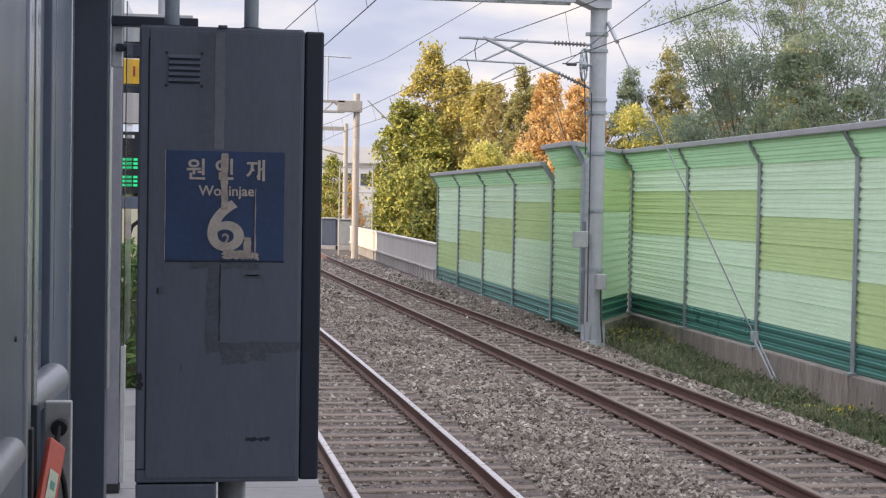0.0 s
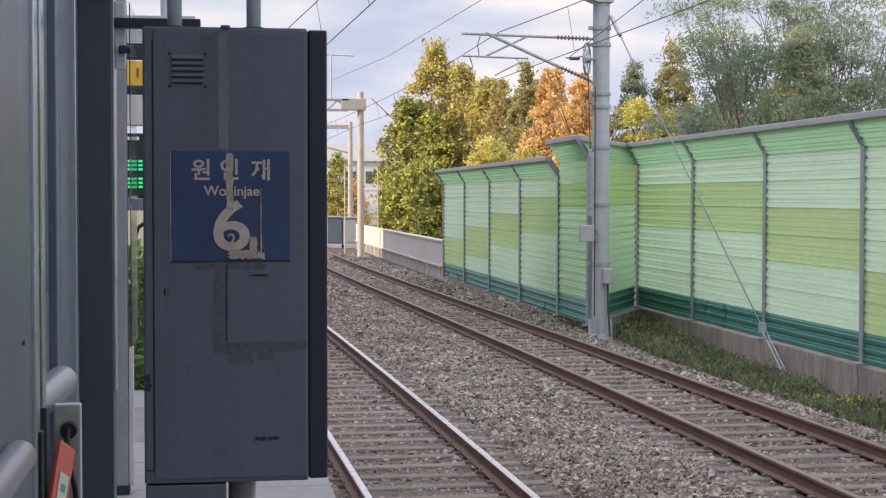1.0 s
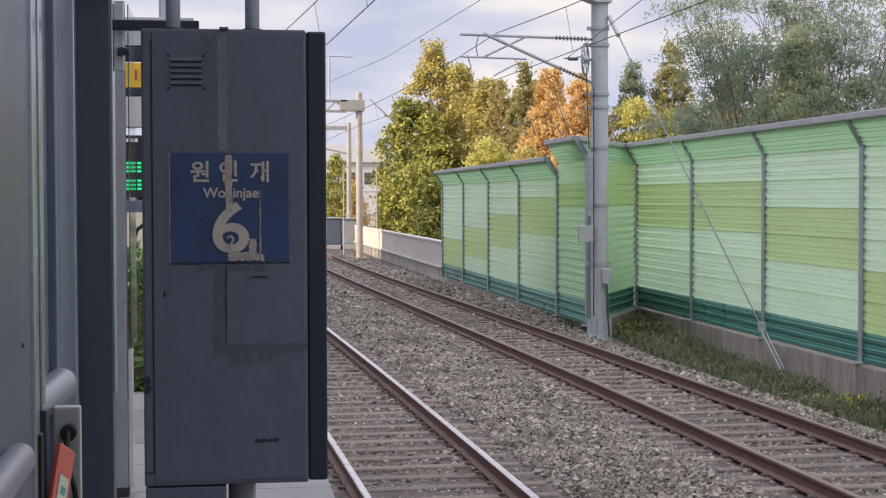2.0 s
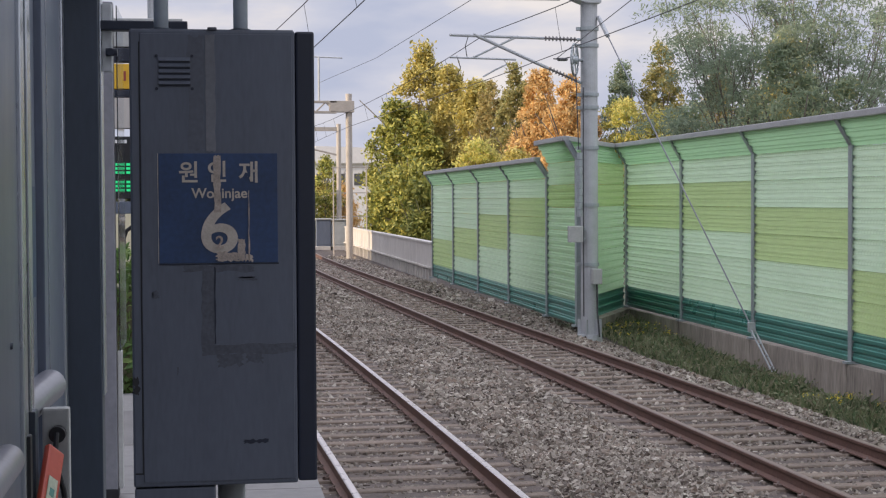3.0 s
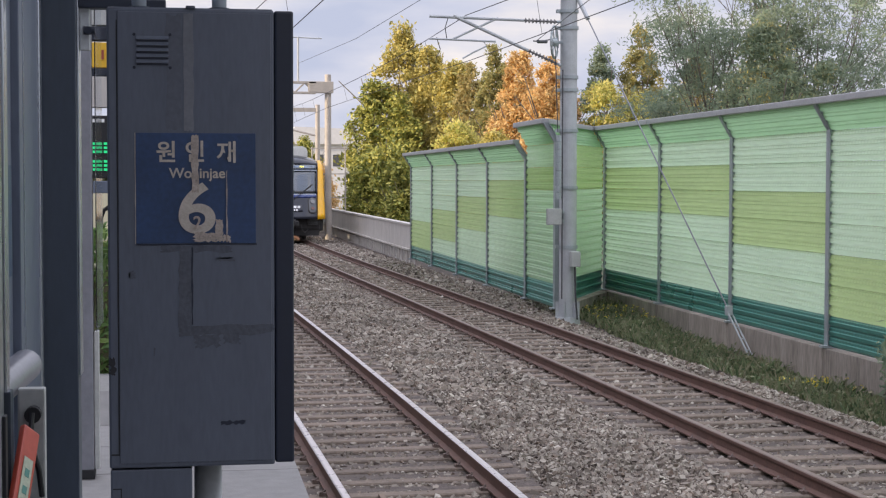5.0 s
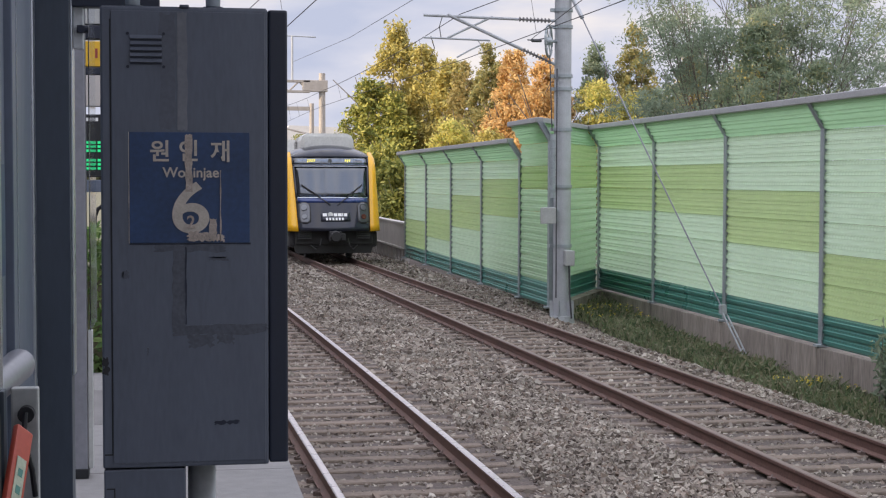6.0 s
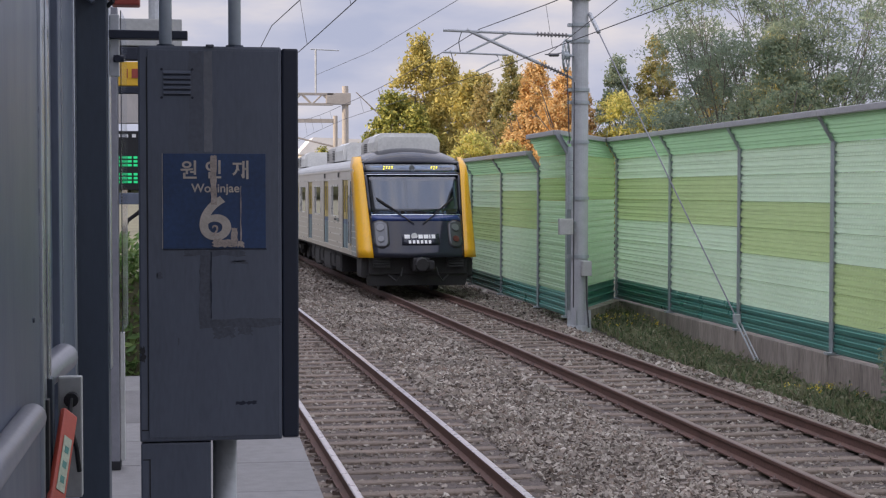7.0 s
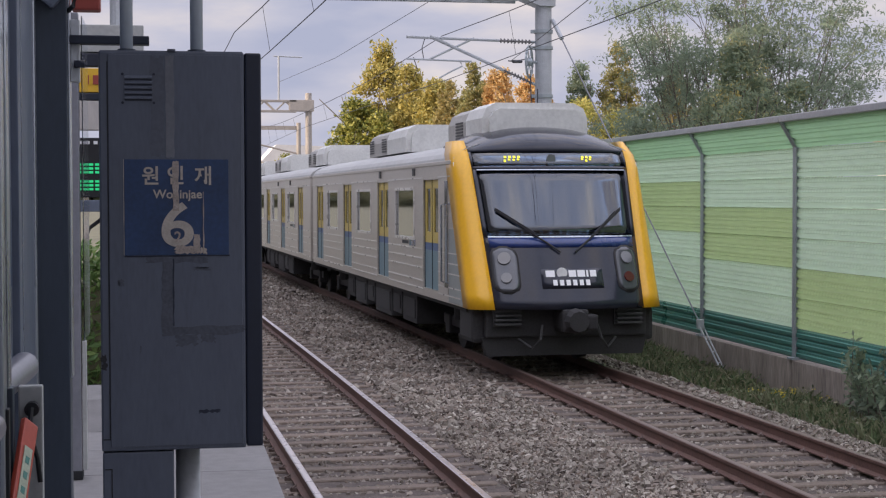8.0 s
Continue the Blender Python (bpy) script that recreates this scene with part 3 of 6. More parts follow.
L_GREEN = island_mat("leaves_grey_green", [(0.20, 0.26, 0.185), (0.28, 0.345, 0.24), (0.36, 0.41, 0.285), (0.235, 0.30, 0.225), (0.37, 0.42, 0.30)], 0.55, 0.55)
L_LIGHT = island_mat("leaves_light_yellow", [(0.382, 0.427, 0.112), (0.645, 0.592, 0.179), (0.795, 0.685, 0.239), (0.307, 0.339, 0.108)], 0.55, 0.5)
L_HEDGE = island_mat("leaves_hedge", [(0.130, 0.224, 0.083), (0.201, 0.307, 0.106), (0.307, 0.389, 0.142)], 0.5, 0.5)
L_TEAL = island_mat("leaves_dull_teal", [(0.24, 0.31, 0.215), (0.31, 0.38, 0.255), (0.38, 0.43, 0.28), (0.28, 0.34, 0.235), (0.52, 0.48, 0.24)], 0.6, 0.55)
L_HILL = island_mat("far_wood", [(0.08, 0.095, 0.05), (0.12, 0.12, 0.06), (0.15, 0.13, 0.06)], 0.8)


def pane_mat(name, tintc, rough=0.04, alpha=0.25):
    """Window glass: clear coat over a dim tint, partly see-through."""
    m = bpy.data.materials.new(name)
    m.use_nodes = True
    nt = m.node_tree
    g, tr, mx, fr = (nt.nodes.new(k) for k in ("ShaderNodeBsdfGlossy", "ShaderNodeBsdfTransparent", "ShaderNodeMixShader", "ShaderNodeFresnel"))
    g.inputs["Roughness"].default_value = rough
    g.inputs["Color"].default_value = (0.9, 0.92, 0.95, 1)
    tr.inputs[0].default_value = (*tintc, 1)
    fr.inputs[0].default_value = 1.5
    ad = nt.nodes.new("ShaderNodeMath"); ad.operation = "ADD"; ad.inputs[1].default_value = alpha
    nt.links.new(fr.outputs[0], ad.inputs[0])
    nt.links.new(ad.outputs[0], mx.inputs[0])
    nt.links.new(tr.outputs[0], mx.inputs[1]); nt.links.new(g.outputs[0], mx.inputs[2])
    nt.links.new(mx.outputs[0], nt.nodes["Material Output"].inputs[0])
    return m


M_GLASS = pane_mat("train_glass", (0.34, 0.42, 0.50), 0.03, 0.07)
M_GLASS_SIDE = pane_mat("side_window_glass", (0.36, 0.46, 0.47), 0.05, 0.42)
M_GLASS_DOOR = mat("door_window_dark", (0.035, 0.038, 0.040), 0.12, 0.0, 0.1, 3, clear=0.3)
M_HOUSING_PALE = mat("lamp_cluster_pale", (0.10, 0.105, 0.115), 0.22, 0.3, 0.1, 5, clear=0.4)
M_HOUSING = mat("lamp_cluster_grey", (0.060, 0.064, 0.072), 0.18, 0.1, 0.1, 5, clear=0.3)
M_ACRYLIC = pane_mat("clear_acrylic", (0.80, 0.82, 0.84), 0.08, 0.12)


# ---------- train ----------
HALF, FLOOR, EAVE, ROOF = 1.57, 1.0, 3.30, 3.72


def front_y(s, z):
    """Rake and bulge of the cab front at half-width fraction s and height z."""
    return 0.50 * abs(s) ** 2.3 + max(0.0, z - 0.97) * 0.50 + max(0.0, z - 3.2) ** 2 * 1.1


def side_x(z):
    """Half-width of the body at height z: upright walls, rounded cantrail."""
    if z <= EAVE:
        return HALF
    k = min((z - EAVE) / (ROOF - EAVE), 1.0)
    return HALF * math.sqrt(max(0.0, 1 - k ** 2.4)) * 0.96 + HALF * 0.04 * (1 - k)


def patch(s0, s1, z0, z1, out=0.0, ns=10, nz=8, thick=0.03, lo=None, hi=None):
    """A piece of the raked cab front between two fractions and heights, with thickness; lo and hi may bend its ends."""
    bm = bmesh.new()
    layers = []
    for d in (-out, -out + thick):
        g = []
        for j in range(nz + 1):
            z = z0 + (z1 - z0) * j / nz
            a, b = (lo(z) if lo else s0), (hi(z) if hi else s1)
            row = []
            for i in range(ns + 1):
                s = a + (b - a) * i / ns
                row.append(bm.verts.new((s * HALF, front_y(s, z) + d, z)))
            g.append(row)
        layers.append(g)
    f, k = layers
    for j in range(nz):
        for i in range(ns):
            bm.faces.new((f[j][i], f[j][i + 1], f[j + 1][i + 1], f[j + 1][i]))
            bm.faces.new((k[j][i], k[j + 1][i], k[j + 1][i + 1], k[j][i + 1]))
    for j in range(nz):
        bm.faces.new((f[j][0], f[j + 1][0], k[j + 1][0], k[j][0]))
        bm.faces.new((f[j][ns], k[j][ns], k[j + 1][ns], f[j + 1][ns]))
    for i in range(ns):
        bm.faces.new((f[0][i], k[0][i], k[0][i + 1], f[0][i + 1]))
        bm.faces.new((f[nz][i], f[nz][i + 1], k[nz][i + 1], k[nz][i]))
    bmesh.ops.recalc_face_normals(bm, faces=bm.faces)
    return bm


def bar(s0, s1, z0, z1, out):
    return patch(s0, s1, z0, z1, out, 2, 1, 0.012)


DOORS = (3.55, 8.45, 13.35, 18.25)
LENGTH = 19.7


def side_wall(t, sgn, y0, doors, cab):
    """One body side in bays between the doors, with belt ribs."""
    edges = [y0]
    for d in doors:
        edges += [d - 0.66, d + 0.66]
    edges.append(LENGTH)
    for i in range(0, len(edges), 2):
        a, b = edges[i], edges[i + 1]
        bm = bmesh.new()
        x0, x1 = sgn * (HALF - 0.05), sgn * HALF
        wa, wb = (a + b) / 2 - 0.95, (a + b) / 2 + 0.95
        glazed = (b - a) > 2.6
        wz0, wz1 = 1.97, 2.88
        xs = sorted((x0, x1))
        cabcut = cab and i == 0
        lo = a
        if cabcut:
            # the leading bay follows the raked front
            prism(bm, [(front_y(1, 1.0) + 0.02, 0.97), (b, 0.97), (b, EAVE), (front_y(1, EAVE) + 0.02, EAVE)], "x", xs[0], xs[1])
        elif glazed:
            box(bm, *xs, a, b, 0.97, wz0); box(bm, *xs, a, b, wz1, EAVE)
            box(bm, *xs, a, wa, wz0, wz1); box(bm, *xs, wb, b, wz0, wz1)
        else:
            box(bm, *xs, a, b, 0.97, EAVE)
        part("side_panel", bm, M_TRAIN, t)
        ra = max(a, front_y(1, 1.6) + 0.25) if cabcut else a
        if b - ra > 0.4:
            o = sorted((sgn * HALF, sgn * (HALF + 0.012)))
            for z in (1.08, 1.22, 1.45, 1.62, 1.79):
                bm = bmesh.new()
                box(bm, *o, ra + 0.04, b - 0.04, z, z + 0.022)
                part("belt_rib", bm, M_RIB, t)
            bm = bmesh.new()
            box(bm, *o, max(ra, front_y(1, 3.1) + 0.3) if cabcut else ra, b, 3.06, 3.085)
            part("belt_rib", bm, M_RIB, t)
        if glazed:
            o = sorted((sgn * (HALF - 0.01), sgn * (HALF + 0.014)))
            bm = ringed(bmesh.new(), o, (wa - 0.03, wb + 0.03, wz0 - 0.03, wz1 + 0.03), (wa + 0.022, wb - 0.022, wz0 + 0.022, wz1 - 0.022))
            w = part("window", bm, M_RIB, t, "pale rounded window frame")
            bm = bmesh.new(); o = sorted((sgn * (HALF - 0.03), sgn * (HALF - 0.02)))
            box(bm, *o, wa + 0.02, wb - 0.02, wz0 + 0.02, wz1 - 0.02)
            part("pane", bm, M_GLASS_SIDE, w)


def ringed(bm, xs, outer, inner):
    """A plate across x with a hole: outer and inner are (y0, y1, z0, z1)."""
    def loop(x, r):
        y0, y1, z0, z1 = r
        return [bm.verts.new((x, y, z)) for y, z in ((y0, z0), (y1, z0), (y1, z1), (y0, z1))]
    a, b, c, d = loop(xs[0], outer), loop(xs[0], inner), loop(xs[1], outer), loop(xs[1], inner)
    for k in range(4):
        n = (k + 1) % 4
        bm.faces.new((a[k], a[n], b[n], b[k])); bm.faces.new((c[k], c[n], d[n], d[k]))
        bm.faces.new((a[k], a[n], c[n], c[k])); bm.faces.new((b[k], b[n], d[n], d[k]))
    bmesh.ops.recalc_face_normals(bm, faces=bm.faces)
    return bm


def door_leaf(t, sgn, y, k):
    """A sliding leaf: yellow above, a blue band, teal below, with its window."""
    o = sorted((sgn * (HALF - 0.075), sgn * (HALF - 0.035)))
    a, b = (y - 0.645, y - 0.008) if k < 0 else (y + 0.008, y + 0.645)
    ga, gb, gz0, gz1 = a + 0.15, b - 0.15, 2.12, 2.88
    d = part("door", ringed(bmesh.new(), o, (a, b, 1.93, 3.03), (ga, gb, gz0, gz1)), M_DOORY, t)
    part("door_band", box(bmesh.new(), *o, a, b, 1.80, 1.929), M_DOORBLUE, d, "dull blue door band")
    part("door_foot", box(bmesh.new(), *o, a, b, 1.12, 1.799), M_DOORB, d, "pale teal lower door panel")
    g = sorted((sgn * (HALF - 0.06), sgn * (HALF - 0.05)))
    part("pane", box(bmesh.new(), *g, ga, gb, gz0, gz1), M_GLASS_DOOR, d)


def roof_unit(t, y0, y1, w, z0, z1):
    """White rounded cover in front, a weathered louvred half behind it."""
    ym = (y0 + y1) / 2
    def hood(a, b, k, r):
        bm = bmesh.new()
        h = z1 - k
        prism(bm, [(-w + k, z0), (w - k, z0), (w - k, h - 0.26), (w - k - 0.07, h - 0.09), (w - k - 0.24, h), (-w + k + 0.24, h), (-w + k + 0.07, h - 0.09), (-w + k, h - 0.26)], "y", a, b)
        bmesh.ops.bevel(bm, geom=[e for e in bm.edges if abs(e.verts[0].co.y - e.verts[1].co.y) < 1e-4 and max(e.verts[0].co.z, e.verts[1].co.z) > z0 + 0.1], offset=r, segments=4, affect="EDGES")
        return bm
    u = part("roof_unit", hood(y0, ym - 0.004, 0.0, 0.11), M_AC, t, "white rounded roof air-conditioning unit", smooth=False)
    part("rear_cover", hood(ym + 0.004, y1, 0.025, 0.04), M_ROOF_OLD, u, "weathered beige louvred cover")
    span = y1 - ym
    for end in (ym + 0.12, y1 - 0.72) if span > 1.8 else (ym + 0.2,):
        for s in (-1, 1):
            for j in range(6):
                z = z0 + 0.07 + j * 0.055
                bm = bmesh.new(); box(bm, *sorted((s * (w - 0.024), s * (w - 0.012))), end, end + 0.58, z, z + 0.030)
                part("louvre", bm, M_LOUVRE, u)


def under(t, y, seedy):
    """A bogie with frame, wheels and springs."""
    bm = bmesh.new()
    for s in (-1, 1):
        box(bm, s * 0.98 - 0.07, s * 0.98 + 0.07, y - 1.6, y + 1.6, 0.42, 0.62, 0.03)
        for k in (-1.05, 1.05):
            box(bm, s * 0.98 - 0.12, s * 0.98 + 0.12, y + k - 0.17, y + k + 0.17, 0.28, 0.62, 0.03)
        tube(bm, (s * 0.98, y, 0.60), (s * 0.98, y, 0.92), 0.22, seg=14)
    box(bm, -1.0, 1.0, y - 0.25, y + 0.25, 0.45, 0.70)
    b = part("bogie", bm, M_UNDER, t)
    for s in (-1, 1):
        for k in (-1.05, 1.05):
            bm = bmesh.new()
            tube(bm, (s * 0.685, y + k, 0.43), (s * 0.815, y + k, 0.43), 0.43, seg=24)
            tube(bm, (s * 0.66, y + k, 0.43), (s * 0.688, y + k, 0.43), 0.46, seg=24)
            part("wheel", bm, M_UNDER_G, b)


def build_car(name, label, cab):
    t = thing(name, label, "train", "cars of the commuter train")
    y0 = 0.0 if not cab else 0.5
    doors = DOORS if cab else (2.45, 7.35, 12.25, 17.15)
    # roof, floor and ends
    bm = bmesh.new()
    prof = [(side_x(z), z) for z in (EAVE, EAVE + 0.08, EAVE + 0.16, EAVE + 0.24, EAVE + 0.31, EAVE + 0.36, ROOF - 0.04)]
    ring = [(x, z) for x, z in prof] + [(0.5, ROOF), (-0.5, ROOF)] + [(-x, z) for x, z in prof[::-1]]
    prism(bm, ring, "y", front_y(1, EAVE) + 0.06 if cab else 0.05, LENGTH)
    part("roof", bm, M_ROOF, t, smooth=False)
    for s in (-1, 1):
        bm = bmesh.new()
        box(bm, *sorted((s * (HALF - 0.06), s * (HALF + 0.018))), front_y(1, 3.3) + 0.15 if cab else 0.0, LENGTH, EAVE - 0.03, EAVE + 0.035, 0.01)
        part("gutter", bm, M_TRAIN, t)
    bm = bmesh.new()
    box(bm, -HALF + 0.06, HALF - 0.06, 1.0 if cab else 0.05, LENGTH, 0.90, 1.02)
    part("floor_pan", bm, M_UNDER, t)
    bm = bmesh.new()
    for y in ((LENGTH - 0.05, LENGTH),) if cab else ((0.0, 0.05), (LENGTH - 0.05, LENGTH)):
        box(bm, -HALF + 0.051, HALF - 0.051, *y, 1.02, EAVE)
    part("end_wall", bm, M_TRAIN, t)
    bm = bmesh.new()
    box(bm, -0.6, 0.6, LENGTH, LENGTH + 0.42, 1.1, 3.2, 0.03)
    part("gangway", bm, M_UNDER, t, "black rubber gangway bellows")
    for s in (-1, 1):
        side_wall(t, s, y0, doors, cab)
        for d in doors:
            bm = bmesh.new()
            o = sorted((s * (HALF - 0.08), s * (HALF - 0.001)))
            box(bm, *o, d - 0.66, d + 0.66, 3.035, EAVE - 0.03)
            part("door_lintel", bm, M_TRAIN, t)
            bm = bmesh.new(); box(bm, *o, d - 0.66, d + 0.66, 0.97, 1.115)
            part("door_sill", bm, M_TRAIN, t)
            o = sorted((s * (HALF - 0.034), s * (HALF - 0.027)))
            for a, b in ((d - 0.66, d - 0.625), (d + 0.625, d + 0.66), (d - 0.009, d + 0.009)):
                bm = bmesh.new(); box(bm, *o, a, b, 1.115, 3.035)
                part("door_seal", bm, M_BLACK, t, "black rubber door seal")
            for k in (-1, 1):
                door_leaf(t, s, d, k)
    # seats seen through the panes
    bm = bmesh.new()
    for s in (-1, 1):
        for a, b in zip(doors, doors[1:]):
            box(bm, *sorted((s * 0.95, s * 1.44)), a + 0.8, b - 0.8, 1.02, 1.45, 0.03)
            box(bm, *sorted((s * 1.36, s * 1.46)), a + 0.8, b - 0.8, 1.45, 1.92, 0.03)
    part("seat_row", bm, M_SEAT, t)
    # underframe
    for y in (2.9, LENGTH - 2.9):
        under(t, y + (0.4 if cab else 0), y)
    for a, b, z in ((5.6, 7.0, 0.34), (7.15, 8.1, 0.42), (8.3, 10.2, 0.30), (10.4, 11.3, 0.45), (11.5, 13.0, 0.32), (13.2, 14.2, 0.40)):
        bm = bmesh.new()
        box(bm, -1.42, 1.42, a, b, z, 0.895, 0.02)
        box(bm, -1.44, 1.44, a + 0.1, b - 0.1, z + 0.1, 0.80, 0.01)
        part("equipment_box", bm, random.choice([M_UNDER, M_UNDER, M_UNDER_G]), t)
    # roof
    if cab:
        roof_unit(t, 2.25, 5.2, 0.92, ROOF - 0.03, ROOF + 0.60)
        roof_unit(t, 9.2, 14.2, 0.92, ROOF - 0.03, ROOF + 0.55)
    else:
        roof_unit(t, 2.0, 6.0, 0.92, ROOF - 0.03, ROOF + 0.55)
        roof_unit(t, 12.0, 16.5, 0.92, ROOF - 0.03, ROOF + 0.55)
    for y in (4.95, 8.6):
        for s in (-1, 1):
            bm = bmesh.new(); box(bm, *sorted((s * (HALF + 0.0), s * (HALF + 0.03))), y, y + 0.16, 3.12, 3.26, 0.008)
            part("side_lamp", bm, M_LOUVRE, t)
    for k, (a, b, z0, z1, m) in enumerate(((0.0, 0.16, 1.83, 1.95, M_BLUE), (0.20, 0.36, 1.83, 1.95, M_BLUE), (0.40, 0.56, 1.83, 1.95, M_DOORB), (0.66, 1.30, 1.86, 1.92, M_UNDER_G))):
        bm = bmesh.new(); box(bm, -HALF - 0.006, -HALF + 0.002, doors[0] + 1.4 + a, doors[0] + 1.4 + b, z0, z1)
        part("side_mark", bm, m, t)
    if cab:
        build_front(t)
    return t


def build_front(t):
    """The raked cab: black mask, glass, yellow pillars, lamps, bumper and coupler."""
    edge = lambda z: 0.775 + 0.030 * max(0.0, z - 1.0)          # inner edge of the corner pillars
    low = lambda z: -edge(z)
    glass = lambda z: edge(z) - 0.045
    glass_low = lambda z: -glass(z)
    part("cab_mask", patch(-0.80, 0.80, 0.98, 2.10, 0.0, 14, 8, 0.05, low, edge), M_CABBLACK, t, "glossy black cab mask", smooth=True)
    part("cab_pillar", patch(0, 0, 2.10, 3.17, 0.0, 2, 6, 0.05, low, glass_low), M_CABBLACK, t, smooth=True)
    part("cab_pillar", patch(0, 0, 2.10, 3.17, 0.0, 2, 6, 0.05, glass, edge), M_CABBLACK, t, smooth=True)
    part("cab_header", patch(0, 0, 3.17, 3.225, 0.0, 14, 1, 0.05, low, edge), M_CABBLACK, t, smooth=True)
    part("windscreen", patch(0, 0, 2.10, 3.17, -0.015, 14, 6, 0.012, glass_low, glass), M_GLASS, t, smooth=True)
    part("display_window", patch(-0.82, 0.82, 3.225, 3.47, -0.012, 14, 3, 0.012), M_GLASS, t, smooth=True)
    for a, b in ((low, lambda z: -0.82), (lambda z: 0.82, edge)):
        part("display_surround", patch(0, 0, 3.225, 3.47, 0.0, 2, 2, 0.05, a, b), M_CABBLACK, t, smooth=True)
    part("blue_band", patch(0, 0, 1.93, 2.085, 0.006, 14, 2, 0.01, glass_low, glass), M_BLUE, t, smooth=True)
    part("screen_trim", patch(0, 0, 2.088, 2.108, 0.012, 14, 1, 0.014, glass_low, glass), M_ALU, t)
    part("screen_trim", patch(0, 0, 3.162, 3.176, 0.012, 14, 1, 0.014, glass_low, glass), M_ALU, t)
    # dark dome over the cab, rising from the display to the roof
    bm = bmesh.new()
    g = []
    for j in range(11):
        u = j / 10 * math.pi / 2
        row = []
        for i in range(19):
            s = (-1 + 2 * i / 18) * (0.868 + 0.05 * math.sin(u))
            y = front_y(s, 3.47) + 1.25 * (1 - math.cos(u)) + 0.10 * math.sin(u)
            row.append(bm.verts.new((s * HALF, y, 3.47 + (0.46 - 0.32 * abs(s / 0.9) ** 2.6) * math.sin(u))))
        g.append(row)
    for j in range(10):
        for i in range(18):
            bm.faces.new((g[j][i], g[j][i + 1], g[j + 1][i + 1], g[j + 1][i]))
    bmesh.ops.recalc_face_normals(bm, faces=bm.faces)
    bmesh.ops.solidify(bm, geom=bm.faces[:], thickness=0.03)
    part("cab_roof", bm, M_CABBLACK, t, "glossy black domed cab roof", smooth=True)
    # yellow pillars wrap round the corner
    for s in (-1, 1):
        bm = bmesh.new()
        rows = []
        for j in range(13):
            z = 0.97 + (3.66 - 0.97) * j / 12
            xo = HALF + 0.012 - max(0.0, z - 3.30) ** 2 * 0.75
            inner = edge(z) * HALF
            wrap = 0.42 + 0.07 * (z - 0.97)
            yf = front_y(edge(z), z)
            yc = front_y(1.0, z)
            ring = [(inner, yf - 0.012), (inner + (xo - inner) * 0.6, (yf + yc) / 2 - 0.025), (xo - 0.03, yc - 0.01), (xo, yc + 0.05), (xo, yc + wrap), (xo - 0.06, yc + wrap), (inner, yf + 0.12)]
            rows.append([bm.verts.new((s * x, y, z)) for x, y in ring])
        n = 7
        for a, b in zip(rows, rows[1:]):
            for i in range(n):
                bm.faces.new((a[i], a[(i + 1) % n], b[(i + 1) % n], b[i]))
        bm.faces.new(rows[0]); bm.faces.new(rows[-1][::-1])
        bmesh.ops.recalc_face_normals(bm, faces=bm.faces)
        part("corner_pillar", bm, M_YELLOW, t, "bright yellow cab corner pillar", smooth=True)
        # headlamp cluster
        lo, hi = (0.52, 0.75) if s > 0 else (-0.75, -0.52)
        cx, hw = (lo + hi) / 2, (hi - lo) / 2
        def bow(z, grow=0.0):
            k = abs((z - 1.585) / (0.345 + grow))
            return (hw + grow * 0.6) * max(0.25, 1 - min(k, 1.0) ** 9)
        part("lamp_surround", patch(0, 0, 1.215, 1.955, 0.008, 6, 12, 0.02, lambda z: cx - bow(z, 0.03), lambda z: cx + bow(z, 0.03)), M_UNDER, t, "black lamp surround", smooth=True)
        h = part("lamp_housing", patch(0, 0, 1.245, 1.925, 0.016, 6, 12, 0.02, lambda z: cx - bow(z), lambda z: cx + bow(z)), M_HOUSING if s > 0 else M_HOUSING_PALE, t, smooth=True)
        for z, r, mm in ((1.75, 0.115, M_LAMP), (1.45, 0.095, M_LAMP_RED if s > 0 else M_LAMP)):
            x = s * 0.635 * HALF
            y = front_y(0.635, z)
            bm = bmesh.new()
            n = Vector((s * 0.30, -1.0, 0.50)).normalized()
            c = Vector((x, y, z))
            tube(bm, c - n * 0.02, c + n * 0.045, r, r * 0.9, 18)
            part("headlamp", bm, mm, h, smooth=False)
        # grille below the mask
        bm = bmesh.new()
        for j in range(4):
            z = 0.72 + j * 0.07
            box(bm, *sorted((s * 0.78, s * 1.20)), 0.30, 0.42, z, z + 0.035, 0.006)
        box(bm, *sorted((s * 0.76, s * 1.22)), 0.40, 0.46, 0.70, 0.99)
        part("front_grille", bm, M_UNDER_G, t)
        # mirror-side handrail and cab door
        bm = bmesh.new()
        o = sorted((s * (HALF + 0.001), s * (HALF + 0.012)))
        box(bm, *o, 2.06, 2.62, 1.10, 3.04, 0.01)
        d = part("cab_door", bm, M_TRAIN, t)
        o = sorted((s * (HALF + 0.012), s * (HALF + 0.018)))
        bm = bmesh.new(); box(bm, *o, 2.08, 2.30, 1.22, 3.0, 0.004)
        part("pane", bm, M_CABBLACK, d, "dark narrow cab door window")
        bm = bmesh.new()
        prism(bm, [(front_y(1, 1.0) + 0.40, 0.99), (2.02, 0.99), (2.02, 2.2), (front_y(1, 2.2) + 0.48, 2.2)], "x", *sorted((s * (HALF + 0.001), s * (HALF + 0.008))))
        part("cab_side", bm, M_CABSIDE, t, "plain grey-green cab side panel")
        for y in (1.98, 2.36):
            bm = bmesh.new()
            sweep(bm, [(s * HALF, y, 1.3), (s * (HALF + 0.06), y, 1.32), (s * (HALF + 0.06), y, 2.6), (s * HALF, y, 2.62)], 0.018, 7)
            part("handrail", bm, M_ALU, t)
